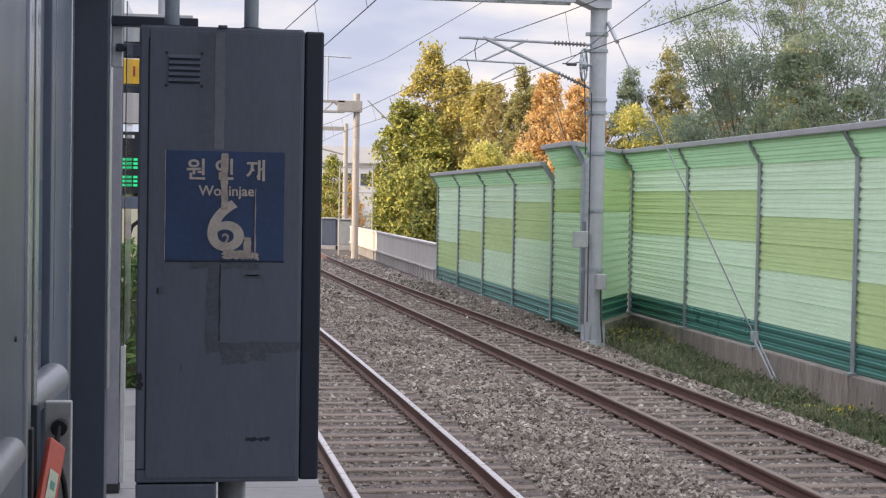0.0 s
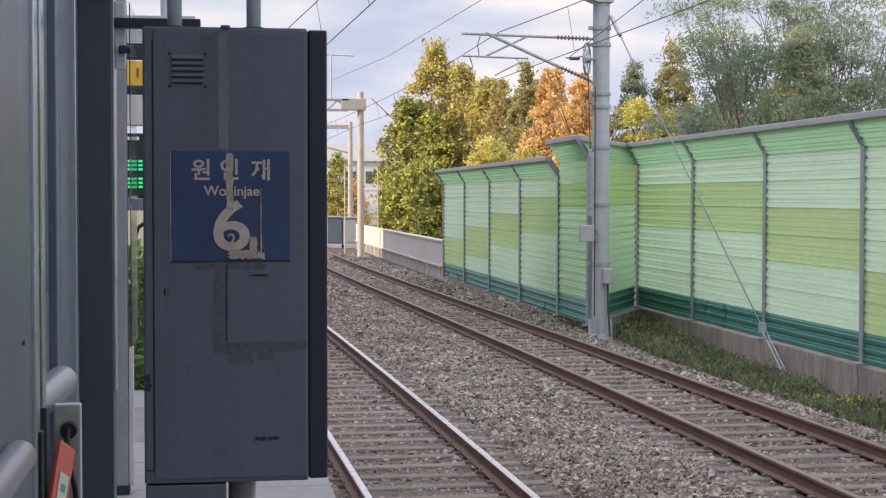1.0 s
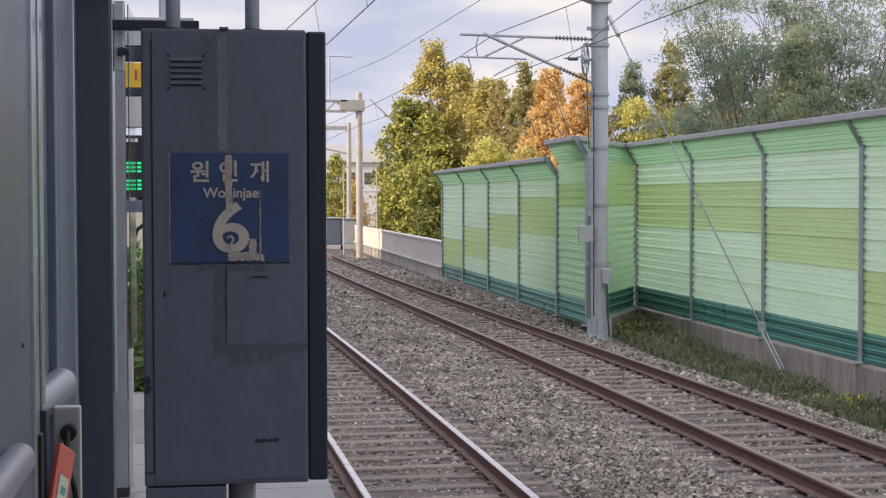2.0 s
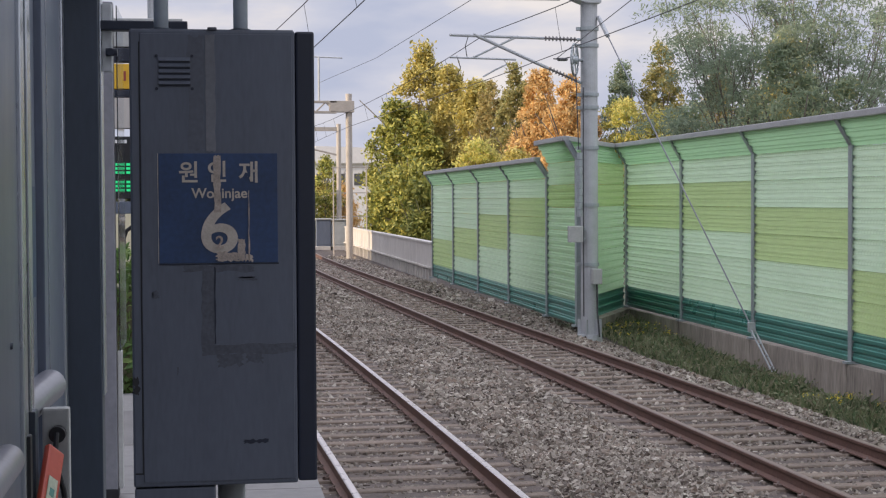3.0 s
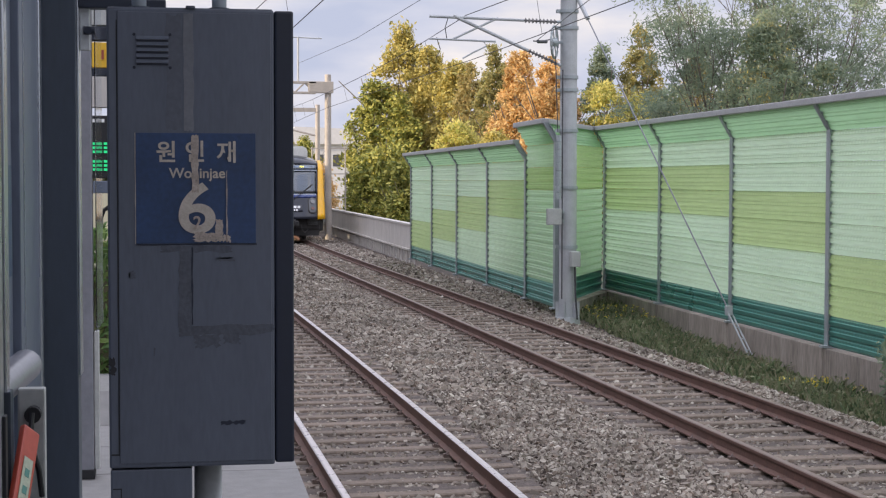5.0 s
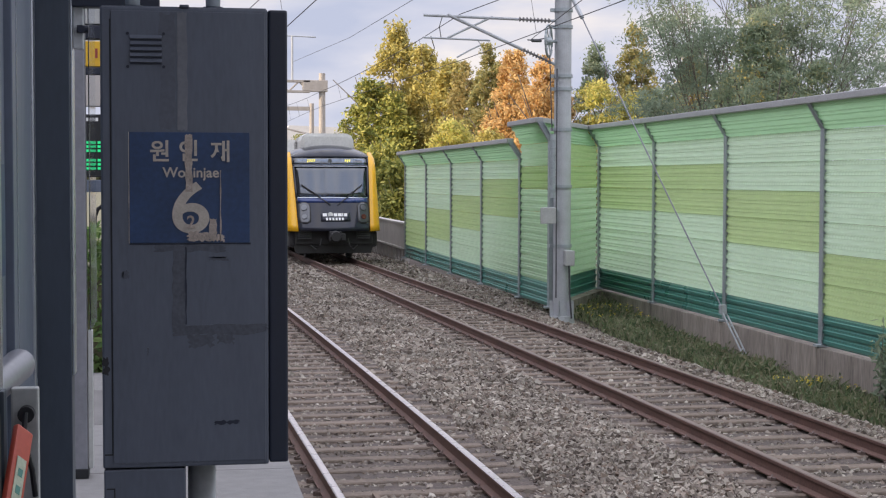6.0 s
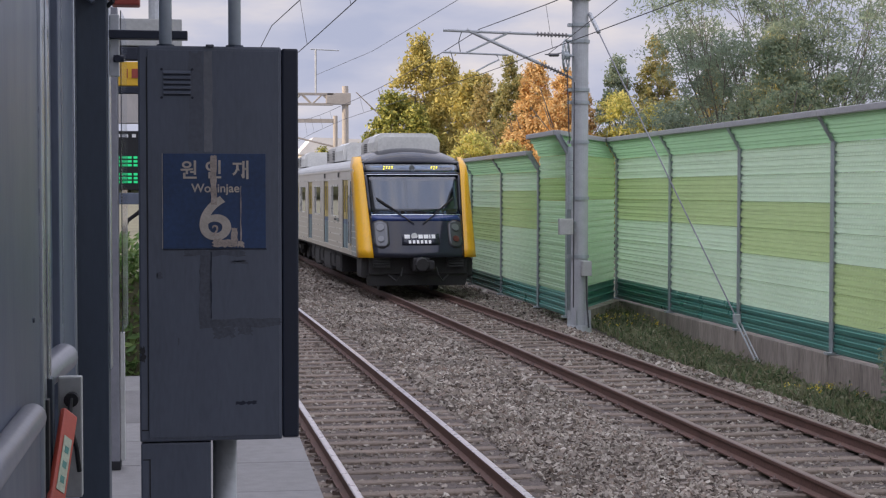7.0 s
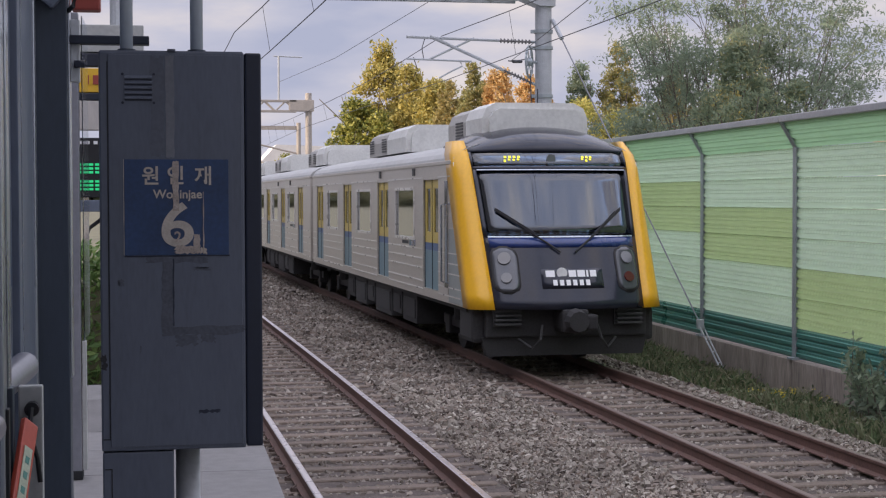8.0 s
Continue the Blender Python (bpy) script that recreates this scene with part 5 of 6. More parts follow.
def build_mast():
    x, y = MAST
    t = thing("catenary_gantry", "galvanised steel overhead-line gantry with tubular mast and lattice beam", "gantry")
    bm = bmesh.new()
    tube(bm, (x, y, ZR - 0.35), (x, y, 6.75), 0.185, 0.175, 24)
    part("mast", bm, M_STEEL, t, smooth=False)
    bm = bmesh.new()
    tube(bm, (x, y, ZR - 0.45), (x, y, ZR - 0.16), 0.29, 0.26, 16)
    for k in range(6):
        a = k * math.pi / 3
        box(bm, 0.17, 0.26, -0.010, 0.010, ZR - 0.16, ZR + 0.16, 0, Matrix.Translation((x, y, 0)) @ Matrix.Rotation(a, 4, "Z"))
    part("base_plate", bm, M_STEEL, t)
    for z in (0.15, 1.4, 2.6, 3.45, 3.72, 4.75, 5.1):
        bm = bmesh.new()
        tube(bm, (x, y, z), (x, y, z + 0.07), 0.205, seg=24)
        box(bm, x - 0.27, x - 0.19, y - 0.05, y + 0.05, z, z + 0.07)
        part("band", bm, M_POST, t)
    # second mast out of sight on the far side of the platform
    bm = bmesh.new()
    tube(bm, (-4.6, y, ZR - 0.9), (-4.6, y, 6.7), 0.185, seg=20)
    part("mast", bm, M_STEEL, t)
    truss(t, y, -4.6, 7.45, 5.80, 6.30, 0.45, 0.92, M_STEEL)
    bm = bmesh.new()
    box(bm, 7.35, 8.25, y - 0.27, y + 0.27, 5.84, 6.38, 0.02)
    prism(bm, [(7.45, 5.84), (8.23, 5.84), (8.23, 5.66), (7.90, 5.66)], "y", y - 0.24, y + 0.24)
    part("beam_clamp", bm, M_STEEL, t)
    # cantilever over the far track
    arm = thing("cantilever", "steel overhead-line cantilever with ribbed insulators", "cantilever")
    f = y - 0.02
    def P(px, z, d=0.0):
        return (px, f + d, z)
    bm = bmesh.new(); tube(bm, P(5.05, 4.98), P(7.05, 4.93), 0.030, seg=10); part("top_tube", bm, M_STEEL, arm)
    insulator(arm, P(7.05, 4.93), P(7.75, 4.91))
    bm = bmesh.new(); tube(bm, P(7.75, 4.91), P(7.86, 4.91), 0.03, seg=8); part("hinge", bm, M_POST, arm)
    bm = bmesh.new(); tube(bm, P(5.55, 5.0), P(7.15, 4.30), 0.036, seg=10); part("bracket_tube", bm, M_STEEL, arm)
    insulator(arm, P(7.15, 4.30), P(7.76, 4.04))
    bm = bmesh.new(); tube(bm, P(7.76, 4.04), P(7.88, 3.98), 0.03, seg=8); part("hinge", bm, M_POST, arm)
    bm = bmesh.new(); tube(bm, P(6.5, 4.97), P(5.55, 4.52), 0.024, seg=8); part("stay_tube", bm, M_STEEL, arm)
    bm = bmesh.new(); tube(bm, P(5.05, 4.52), P(6.45, 4.48), 0.022, seg=8); part("register_tube", bm, M_STEEL, arm)
    bm = bmesh.new()
    sweep(bm, [P(6.2, 4.48), P(6.25, 4.38), P(6.0, 4.26), P(5.75, 4.12)], 0.018, 7)
    part("steady_arm", bm, M_STEEL, arm)
    bm = bmesh.new()
    sweep(bm, [P(5.45, 4.98), P(5.38, 4.75), P(5.42, 4.5)], 0.010, 6)
    sweep(bm, [P(5.2, 4.55), P(5.28, 4.30), P(5.2, 4.14)], 0.010, 6)
    part("hanger", bm, M_WIRE, arm)
    # tensioning wheel with its weights
    w = thing("tension_wheel", "spoked wire tensioning wheel on the mast", "tensioner")
    c = Vector((7.64, y - 0.30, 4.46))
    bm = bmesh.new()
    pts = [c + Vector((0.13 * math.cos(a), 0.26 * math.cos(a), 0.33 * math.sin(a))) for a in [k * math.pi / 12 for k in range(25)]]
    sweep(bm, pts, 0.026, 7)
    part("rim", bm, M_POST, w)
    for k in range(6):
        bm = bmesh.new(); tube(bm, c, pts[k * 4], 0.012, seg=6); part("spoke", bm, M_POST, w)
    bm = bmesh.new(); tube(bm, c - Vector((0.05, 0.0, 0)), c + Vector((0.05, 0, 0)), 0.09, seg=14); tube(bm, c, (7.9, y, 4.48), 0.03, seg=8); part("hub", bm, M_POST, w)
    bm = bmesh.new()
    sweep(bm, [c + Vector((0.0, -0.1, -0.3)), (7.72, y - 0.3, 2.6)], 0.012, 6)
    sweep(bm, [(7.84, y - 0.22, 3.9), (7.84, y - 0.22, -0.9)], 0.014, 6)
    part("weight_cable", bm, M_WIRE, w)
    for k in range(9):
        bm = bmesh.new(); tube(bm, (7.74, y - 0.3, 1.2 + k * 0.15), (7.74, y - 0.3, 1.33 + k * 0.15), 0.055, seg=14)
        part("counterweight", bm, M_POST, w)
    bm = bmesh.new()
    sweep(bm, [c + Vector((-0.1, -0.1, 0.05)), (7.25, y - 0.6, 4.44), (6.95, y - 1.4, 4.38)], 0.014, 6)
    tube(bm, (7.2, y - 0.7, 4.43), (7.42, y - 0.5, 4.45), 0.035, seg=8)
    part("tension_wire", bm, M_WIRE, w)
    # boxes on the mast
    b = thing("junction_box", "grey metal junction box strapped to the mast", "junction box")
    bm = bmesh.new(); box(bm, 7.50, 7.80, y - 0.36, y - 0.19, 0.66, 1.00, 0.015); part("case", bm, M_BOXGREY, b)
    bm = bmesh.new(); box(bm, 7.72, 7.88, y - 0.22, y - 0.10, 0.70, 0.76); part("bracket", bm, M_POST, b)
    bm = bmesh.new(); box(bm, 7.72, 7.88, y - 0.22, y - 0.10, 0.90, 0.96); part("bracket", bm, M_POST, b)
    b = thing("junction_box", "small pale junction box low on the mast", "junction box")
    bm = bmesh.new(); box(bm, 8.00, 8.20, y - 0.40, y - 0.21, -0.22, 0.10, 0.015); part("case", bm, M_BOXGREY, b)
    bm = bmesh.new(); box(bm, 8.04, 8.16, y - 0.22, y - 0.16, -0.15, 0.03); part("bracket", bm, M_POST, b)
    bm = bmesh.new(); sweep(bm, [(8.1, y - 0.30, -0.22), (8.12, y - 0.28, -0.8), (8.16, y - 0.3, ZR - 0.2)], 0.02, 7); part("cable", bm, M_WIRE, b)
    # guy wire to a ground anchor
    g = thing("guy_wire", "steel guy wire from the mast to a ground anchor", "guy wire")
    a, e = Vector((8.20, y - 0.1, 5.38)), Vector((10.22, 27.35, ZR - 0.50))
    n = (e - a).normalized()
    bm = bmesh.new(); tube(bm, a, a + n * 0.55, 0.045, seg=8); part("strap", bm, M_STEEL, g)
    bm = bmesh.new(); tube(bm, a + n * 0.55, e - n * 1.05, 0.014, seg=6); part("wire", bm, M_RAILING, g)
    bm = bmesh.new()
    for s in (-0.05, 0.05):
        o = Vector((s, s, 0))
        tube(bm, e - n * 0.95 + o, e + o, 0.018, seg=6)
    for k in (0.15, 0.4, 0.65):
        tube(bm, e - n * k - Vector((0.06, 0.06, 0)), e - n * k + Vector((0.06, 0.06, 0)), 0.014, seg=6)
    c = e - n * 1.02
    box(bm, c.x - 0.06, c.x + 0.06, c.y - 0.06, c.y + 0.06, c.z - 0.09, c.z + 0.09, 0.01)
    part("anchor", bm, M_STEEL, g)


def wire(label, pts, r=0.011, name="overhead_wire"):
    bm = bmesh.new()
    sweep(bm, pts, r, 5)
    tagged(part(name, bm, M_WIRE), label, "wire", "overhead wires")


def build_wires():
    sup = (-26.0, 32.4, 76.0, 125.0, 175.0)
    for mid, dx in ((MID_FAR, -0.25), (MID_NEAR, 0.15)):
        for a, b in zip(sup, sup[1:]):
            top, bot = [], []
            n = 10
            for k in range(n + 1):
                y = a + (b - a) * k / n
                q = 4 * (k / n) * (1 - k / n)
                x = mid + trk(y) + dx * (1 - 2 * abs(k / n - 0.5))
                top.append((x - 0.12, y, 5.02 - 0.45 * q))
                bot.append((x, y, 4.10))
            wire("dark messenger wire above the track", top, 0.009)
            wire("dark contact wire above the track", bot, 0.008)
            bm = bmesh.new()
            for k in range(1, n):
                tube(bm, bot[k], top[k], 0.004, seg=4)
            tagged(part("dropper_wire", bm, M_WIRE), "thin dropper wires between messenger and contact wire", "wire", kind="stuff")
    wire("dark feeder wire beside the masts", [(8.6, -20, 7.4), (8.2, 10, 7.0), (7.45, 32.4, 6.95), (7.0, 42, 6.85), (6.3, 58, 6.8), (5.6, 77, 7.3)], 0.009)
    wire("slanting wire to the tensioning wheel", [(7.0, 31.0, 4.38), (5.9, 20.0, 4.45), (4.9, 6.0, 4.6), (4.2, -20, 4.8)], 0.007)


def build_far_gantry():
    t = thing("catenary_gantry", "weathered pale overhead-line gantry far down the line", "gantry")
    x, y = 7.0, 77.0
    bm = bmesh.new(); tube(bm, (x, y, ZR - 0.3), (x, y, 6.75), 0.17, 0.155, 16); part("mast", bm, M_POLE_OLD, t)
    truss(t, y, -4.0, x - 0.6, 5.85, 6.35, 0.4, 1.0, M_POLE_OLD, 0.05)
    bm = bmesh.new(); box(bm, x - 0.95, x + 0.25, y - 0.25, y + 0.25, 5.85, 6.40, 0.02); part("beam_clamp", bm, M_POLE_OLD, t)
    bm = bmesh.new(); tube(bm, (5.55, y, 6.35), (5.55, y, 8.1), 0.05, seg=8); tube(bm, (5.3, y, 8.55), (6.7, y, 8.5), 0.035, seg=8); tube(bm, (5.55, y, 8.1), (5.55, y, 8.55), 0.05, seg=8)
    part("feeder_arm", bm, M_STEEL, t)
    t = thing("catenary_gantry", "thin distant overhead-line gantry", "gantry")
    x, y = 10.2, 121.0
    bm = bmesh.new(); tube(bm, (x, y, ZR - 0.3), (x, y, 7.4), 0.20, 0.17, 12); part("mast", bm, M_POLE_OLD, t)
    bm = bmesh.new(); box(bm, 1.0, x, y - 0.1, y + 0.1, 6.85, 7.15); tube(bm, (x, y, 5.0), (6.0, y, 6.0), 0.07, seg=6); part("arm", bm, M_POLE_OLD, t)
    # steel frame beside the mast
    t = thing("steel_frame", "pale tubular steel frame beside the far mast", "frame")
    for xx in (6.5, 7.4, 8.2):
        bm = bmesh.new(); tube(bm, (xx, 80.5, ZR - 0.2), (xx, 80.5, 3.3), 0.035, seg=8); part("upright", bm, M_POLE_OLD, t)
    for z in (0.7, 1.9, 3.2):
        bm = bmesh.new(); box(bm, 6.4, 8.3, 80.47, 80.53, z, z + 0.05); part("rail", bm, M_POLE_OLD, t)


def build_far_things():
    for x, w, h, m, lab in ((6.85, 0.42, 1.55, M_PSD, "blue-grey trackside equipment cabinet"), (7.75, 0.44, 1.5, M_BOXGREY, "pale grey trackside equipment cabinet")):
        t = thing("trackside_cabinet", lab, "cabinet", "trackside cabinets")
        bm = bmesh.new(); box(bm, x - w, x + w, 92.0, 92.8, ZR, ZR + h, 0.02); part("body", bm, m, t)
        bm = bmesh.new(); box(bm, x - w - 0.05, x + w + 0.05, 91.9, 92.9, ZR + h, ZR + h + 0.08, 0.02); part("roof", bm, M_BOXGREY, t)
        bm = bmesh.new(); box(bm, x - w + 0.07, x + w - 0.07, 91.97, 92.0, ZR + 0.1, ZR + h - 0.1, 0.008); part("door", bm, m, t)
        bm = bmesh.new(); box(bm, x - w - 0.1, x + w + 0.1, 91.8, 93.0, ZR - 0.4, ZR, 0.02); part("plinth", bm, M_WALL_PALE, t)
    t = thing("house", "white low house with a pale roof far off", "house")
    bm = bmesh.new(); box(bm, 12.5, 24.0, 200, 214, -2.2, 6.2); part("wall", bm, M_HOUSE, t)
    bm = bmesh.new(); prism(bm, [(12.0, 6.2), (24.5, 6.2), (20.0, 8.2), (14.0, 8.4)], "y", 199.5, 214.5); part("roof", bm, M_HOUSE, t)
    for xx in (14, 16.4, 18.8, 21.2):
        bm = bmesh.new(); box(bm, xx, xx + 1.2, 199.95, 200.02, 3.4, 4.9); part("window", bm, M_LOUVRE, t)
    t = thing("house", "small house with a pale gable under the wooded hill", "house")
    bm = bmesh.new(); box(bm, 143, 152, 290, 300, -3, 12.6); part("wall", bm, M_HOUSE, t)
    bm = bmesh.new(); prism(bm, [(142, 12.6), (153, 12.6), (147.5, 15.0)], "y", 289, 301); part("roof", bm, M_ROOFTILE, t)


# ---------- cabinet ----------
CX0, CX1, CX2, CY, CZ0, CZ1 = -0.178, 0.226, 0.274, 3.93, 0.868, 1.993


def lettering(name, text, size, x, z, y, mtl, parent, depth=0.0012, align="CENTER", sx=1.0, fat=0.018):
    cu = bpy.data.curves.new(name, "FONT")
    cu.offset = size * fat
    cu.body, cu.size, cu.extrude, cu.align_x, cu.align_y = text, size, depth, align, "CENTER"
    tmp = bpy.data.objects.new(name, cu)
    scene.collection.objects.link(tmp)
    bpy.context.view_layer.update()
    me = bpy.data.meshes.new_from_object(tmp.evaluated_get(bpy.context.evaluated_depsgraph_get()))
    bpy.data.objects.remove(tmp)
    me.materials.clear()
    me.materials.append(mtl)
    ob = new(name, me)
    ob.parent = parent
    ob.matrix_basis = pose(x, y, z, 90, 0, 0) @ Matrix.Diagonal((sx, 1, 1, 1))
    return ob


def scrap(rng, x0, x1, z0, z1, rough, y, t=0.0015, n=9):
    """A ragged flat patch with uneven edges."""
    bm = bmesh.new()
    pts = []
    for i in range(n):
        pts.append((x0 + (x1 - x0) * i / (n - 1), z0 + rng.uniform(-rough, rough)))
    for i in range(n):
        pts.append((x1 + rng.uniform(-rough, rough), z0 + (z1 - z0) * (i + 0.5) / n))
    for i in range(n):
        pts.append((x1 - (x1 - x0) * i / (n - 1), z1 + rng.uniform(-rough, rough)))
    for i in range(n):
        pts.append((x0 + rng.uniform(-rough, rough), z1 - (z1 - z0) * (i + 0.5) / n))
    prism(bm, pts, "y", y - t, y - 0.0001)
    return bm


def build_cabinet():
    rng = np.random.default_rng(21)
    t = thing("control_cabinet", "dark grey steel platform control cabinet with tape residue", "cabinet")
    bm = bmesh.new()
    box(bm, CX0, CX1, CY, CY + 0.30, CZ0, CZ1, 0.006)
    part("body", bm, M_CAB, t)
    bm = bmesh.new()
    box(bm, CX1 + 0.001, CX2, CY + 0.003, CY + 0.29, CZ0 + 0.004, CZ1 - 0.001, 0.006)
    part("edge_trim", bm, M_CAB_DARK, t, "black rubber edge trim")
    bm = bmesh.new()
    box(bm, CX0 + 0.026, CX1 - 0.008, CY - 0.003, CY + 0.001, CZ0 + 0.012, CZ1 - 0.010, 0.0015)
    part("door", bm, M_CAB, t)
    bm = bmesh.new()
    box(bm, CX0 + 0.0225, CX0 + 0.0255, CY - 0.0012, CY + 0.002, CZ0 + 0.032, CZ1 - 0.03)
    box(bm, CX0 + 0.005, CX0 + 0.024, CY - 0.0010, CY + 0.002, CZ0 + 0.032, CZ0 + 0.036)
    part("door_gap", bm, M_BLACK, t)
    bm = bmesh.new()
    box(bm, CX0 + 0.002, 0.022, CY + 0.006, CY + 0.26, 0.0, CZ0 - 0.004, 0.005)
    ped = part("pedestal", bm, M_CAB, t)
    bm = bmesh.new(); box(bm, CX0 + 0.026, CX0 + 0.029, CY + 0.0045, CY + 0.008, 0.05, CZ0 - 0.05)
    box(bm, CX0 + 0.008, CX0 + 0.029, CY + 0.0045, CY + 0.008, CZ0 - 0.053, CZ0 - 0.05)
    part("door_gap", bm, M_BLACK, ped)
    bm = bmesh.new(); box(bm, CX0 + 0.004, CX1 - 0.004, CY + 0.004, CY + 0.295, CZ1 - 0.002, CZ1 + 0.002, 0.001)
    part("lid", bm, M_CAB, t)
    bm = bmesh.new(); box(bm, 0.012, 0.035, CY - 0.004, CY + 0.03, CZ1 - 0.001, CZ1 + 0.007, 0.003)
    part("tape_end", bm, M_TAPE, t)
    F = CY - 0.003
    # vent slats
    for k in range(5):
        z = 1.921 - k * 0.0142
        bm = bmesh.new()
        prism(bm, [(F + 0.001, z - 0.006), (F - 0.006, z - 0.005), (F - 0.001, z + 0.004), (F + 0.001, z + 0.004)], "x", -0.107, -0.030)
        part("vent_slat", bm, M_CAB, t)
        bm = bmesh.new(); box(bm, -0.106, -0.031, F - 0.0015, F + 0.001, z - 0.0105, z - 0.0065); part("vent_gap", bm, M_CAB_DARK, t)
    for x in (-0.112, -0.026):
        for z in (1.928, 1.848):
            bm = bmesh.new(); tube(bm, (x, F - 0.003, z), (x, F + 0.001, z), 0.004, seg=8); part("rivet", bm, M_CAB_DARK, t)
    # tape runs and residue
    part("tape", scrap(rng, 0.006, 0.030, 1.695, 1.981, 0.002, F, 0.0012), M_TAPE_LIGHT, t, "greyed clear tape strip")
    part("tape", scrap(rng, -0.036, 0.002, 1.70, 1.978, 0.004, F, 0.0008), M_TAPE_FAINT, t)
    part("tape_residue", scrap(rng, -0.008, 0.022, 1.205, 1.412, 0.003, F, 0.0010), M_TAPE, t, "dark adhesive residue")
    part("tape_edge", scrap(rng, 0.0225, 0.026, 1.22, 1.41, 0.0012, F, 0.0016), M_CAB_DARK, t)
    part("tape_residue", scrap(rng, -0.008, 0.222, 1.196, 1.222, 0.005, F, 0.0012), M_TAPE, t)
    part("tape_residue", scrap(rng, 0.03, 0.09, 1.165, 1.197, 0.006, F, 0.0010), M_TAPE, t)
    part("tape_residue", scrap(rng, 0.10, 0.14, 1.172, 1.197, 0.004, F, 0.0010), M_TAPE, t)
    part("tape_residue", scrap(rng, -0.05, 0.12, 1.398, 1.416, 0.004, F, 0.0009), M_TAPE, t)
    part("tape_residue", scrap(rng, 0.082, 0.125, 1.375, 1.385, 0.004, F, 0.0009), M_TAPE, t)
    part("stain", scrap(rng, -0.128, -0.112, 1.335, 1.352, 0.004, F, 0.0008), M_TAPE, t)
    part("stain", scrap(rng, 0.092, 0.152, 0.972, 0.980, 0.003, F, 0.0008), M_CAB_DARK, t)
    part("stain", scrap(rng, -0.07, -0.066, 1.145, 1.165, 0.002, F, 0.0008), M_TAPE, t)
    part("stain", scrap(rng, CX0 + 0.002, CX0 + 0.016, 1.10, 1.14, 0.004, CY, 0.0010), M_BLACK, t)
    # station sign
    s = thing("station_sign", "worn blue station sign sticker with peeling cream lettering on the cabinet", "sign")
    bm = bmesh.new(); box(bm, -0.110, 0.180, F - 0.0022, F - 0.0001, 1.420, 1.690, 0.0006); part("sticker", bm, M_SIGN_BLUE, s)
    Y = F - 0.0036
    lettering("lettering", "원", 0.056, -0.036, 1.640, Y, M_SIGN_WHITE, s)
    lettering("lettering", "인", 0.056, 0.033, 1.641, Y, M_SIGN_WHITE, s)
    lettering("lettering", "재", 0.056, 0.110, 1.640, Y, M_SIGN_WHITE, s)
    lettering("lettering", "Woninjae", 0.0345, 0.038, 1.591, Y, M_SIGN_WHITE, s, sx=1.0)
    lettering("lettering", "6", 0.172, 0.036, 1.499, Y, M_SIGN_WHITE, s, fat=0.014, sx=1.16)
    lettering("lettering", "2", 0.042, 0.0375, 1.470, Y - 0.0026, M_PEEL, s)
    part("peeled_strip", scrap(rng, 0.024, 0.041, 1.545, 1.684, 0.0022, Y, 0.0022), M_PEEL, s, "torn strip where the sticker peeled")
    part("peeled_strip", scrap(rng, 0.030, 0.084, 1.426, 1.446, 0.004, Y, 0.0022), M_PEEL, s)
    part("peeled_strip", scrap(rng, 0.108, 0.1105, 1.425, 1.598, 0.0012, Y, 0.0014), M_PEEL, s)
    part("peeled_strip", scrap(rng, 0.082, 0.100, 1.425, 1.478, 0.002, Y, 0.0014), M_PEEL, s)
    part("peeled_strip", scrap(rng, 0.10, 0.118, 1.424, 1.44, 0.003, Y, 0.0014), M_PEEL, s)
    part("curled_edge", scrap(rng, -0.110, 0.182, 1.416, 1.4195, 0.0012, F, 0.0014), M_CAB_DARK, s)
    part("pale_edge", scrap(rng, -0.1122, -0.1105, 1.42, 1.69, 0.0006, F, 0.0014), M_SIGN_WHITE, s)
    # conduits above, steel leg below
    for x in (-0.104, 0.097):
        c = thing("conduit_pipe", "grey painted conduit pipe rising from the cabinet", "pipe", "conduits on the cabinet")
        bm = bmesh.new(); tube(bm, (x, 4.10, CZ1 + 0.006), (x, 4.10, 3.5), 0.0185, seg=16); part("pipe", bm, M_CONDUIT, c, smooth=True)
        bm = bmesh.new(); tube(bm, (x, 4.10, CZ1 + 0.006), (x, 4.10, CZ1 + 0.02), 0.026, seg=16); part("collar", bm, M_PSD_DARK, c)
    c = thing("support_post", "pale grey round steel post under the cabinet", "post")
    bm = bmesh.new(); tube(bm, (0.064, 4.16, 0.0), (0.064, 4.16, CZ0), 0.036, seg=20); part("tube", bm, M_STEEL, c, smooth=True)
    bm = bmesh.new(); tube(bm, (0.064, 4.16, 0.0), (0.064, 4.16, 0.012), 0.075, seg=20); part("flange", bm, M_STEEL, c)


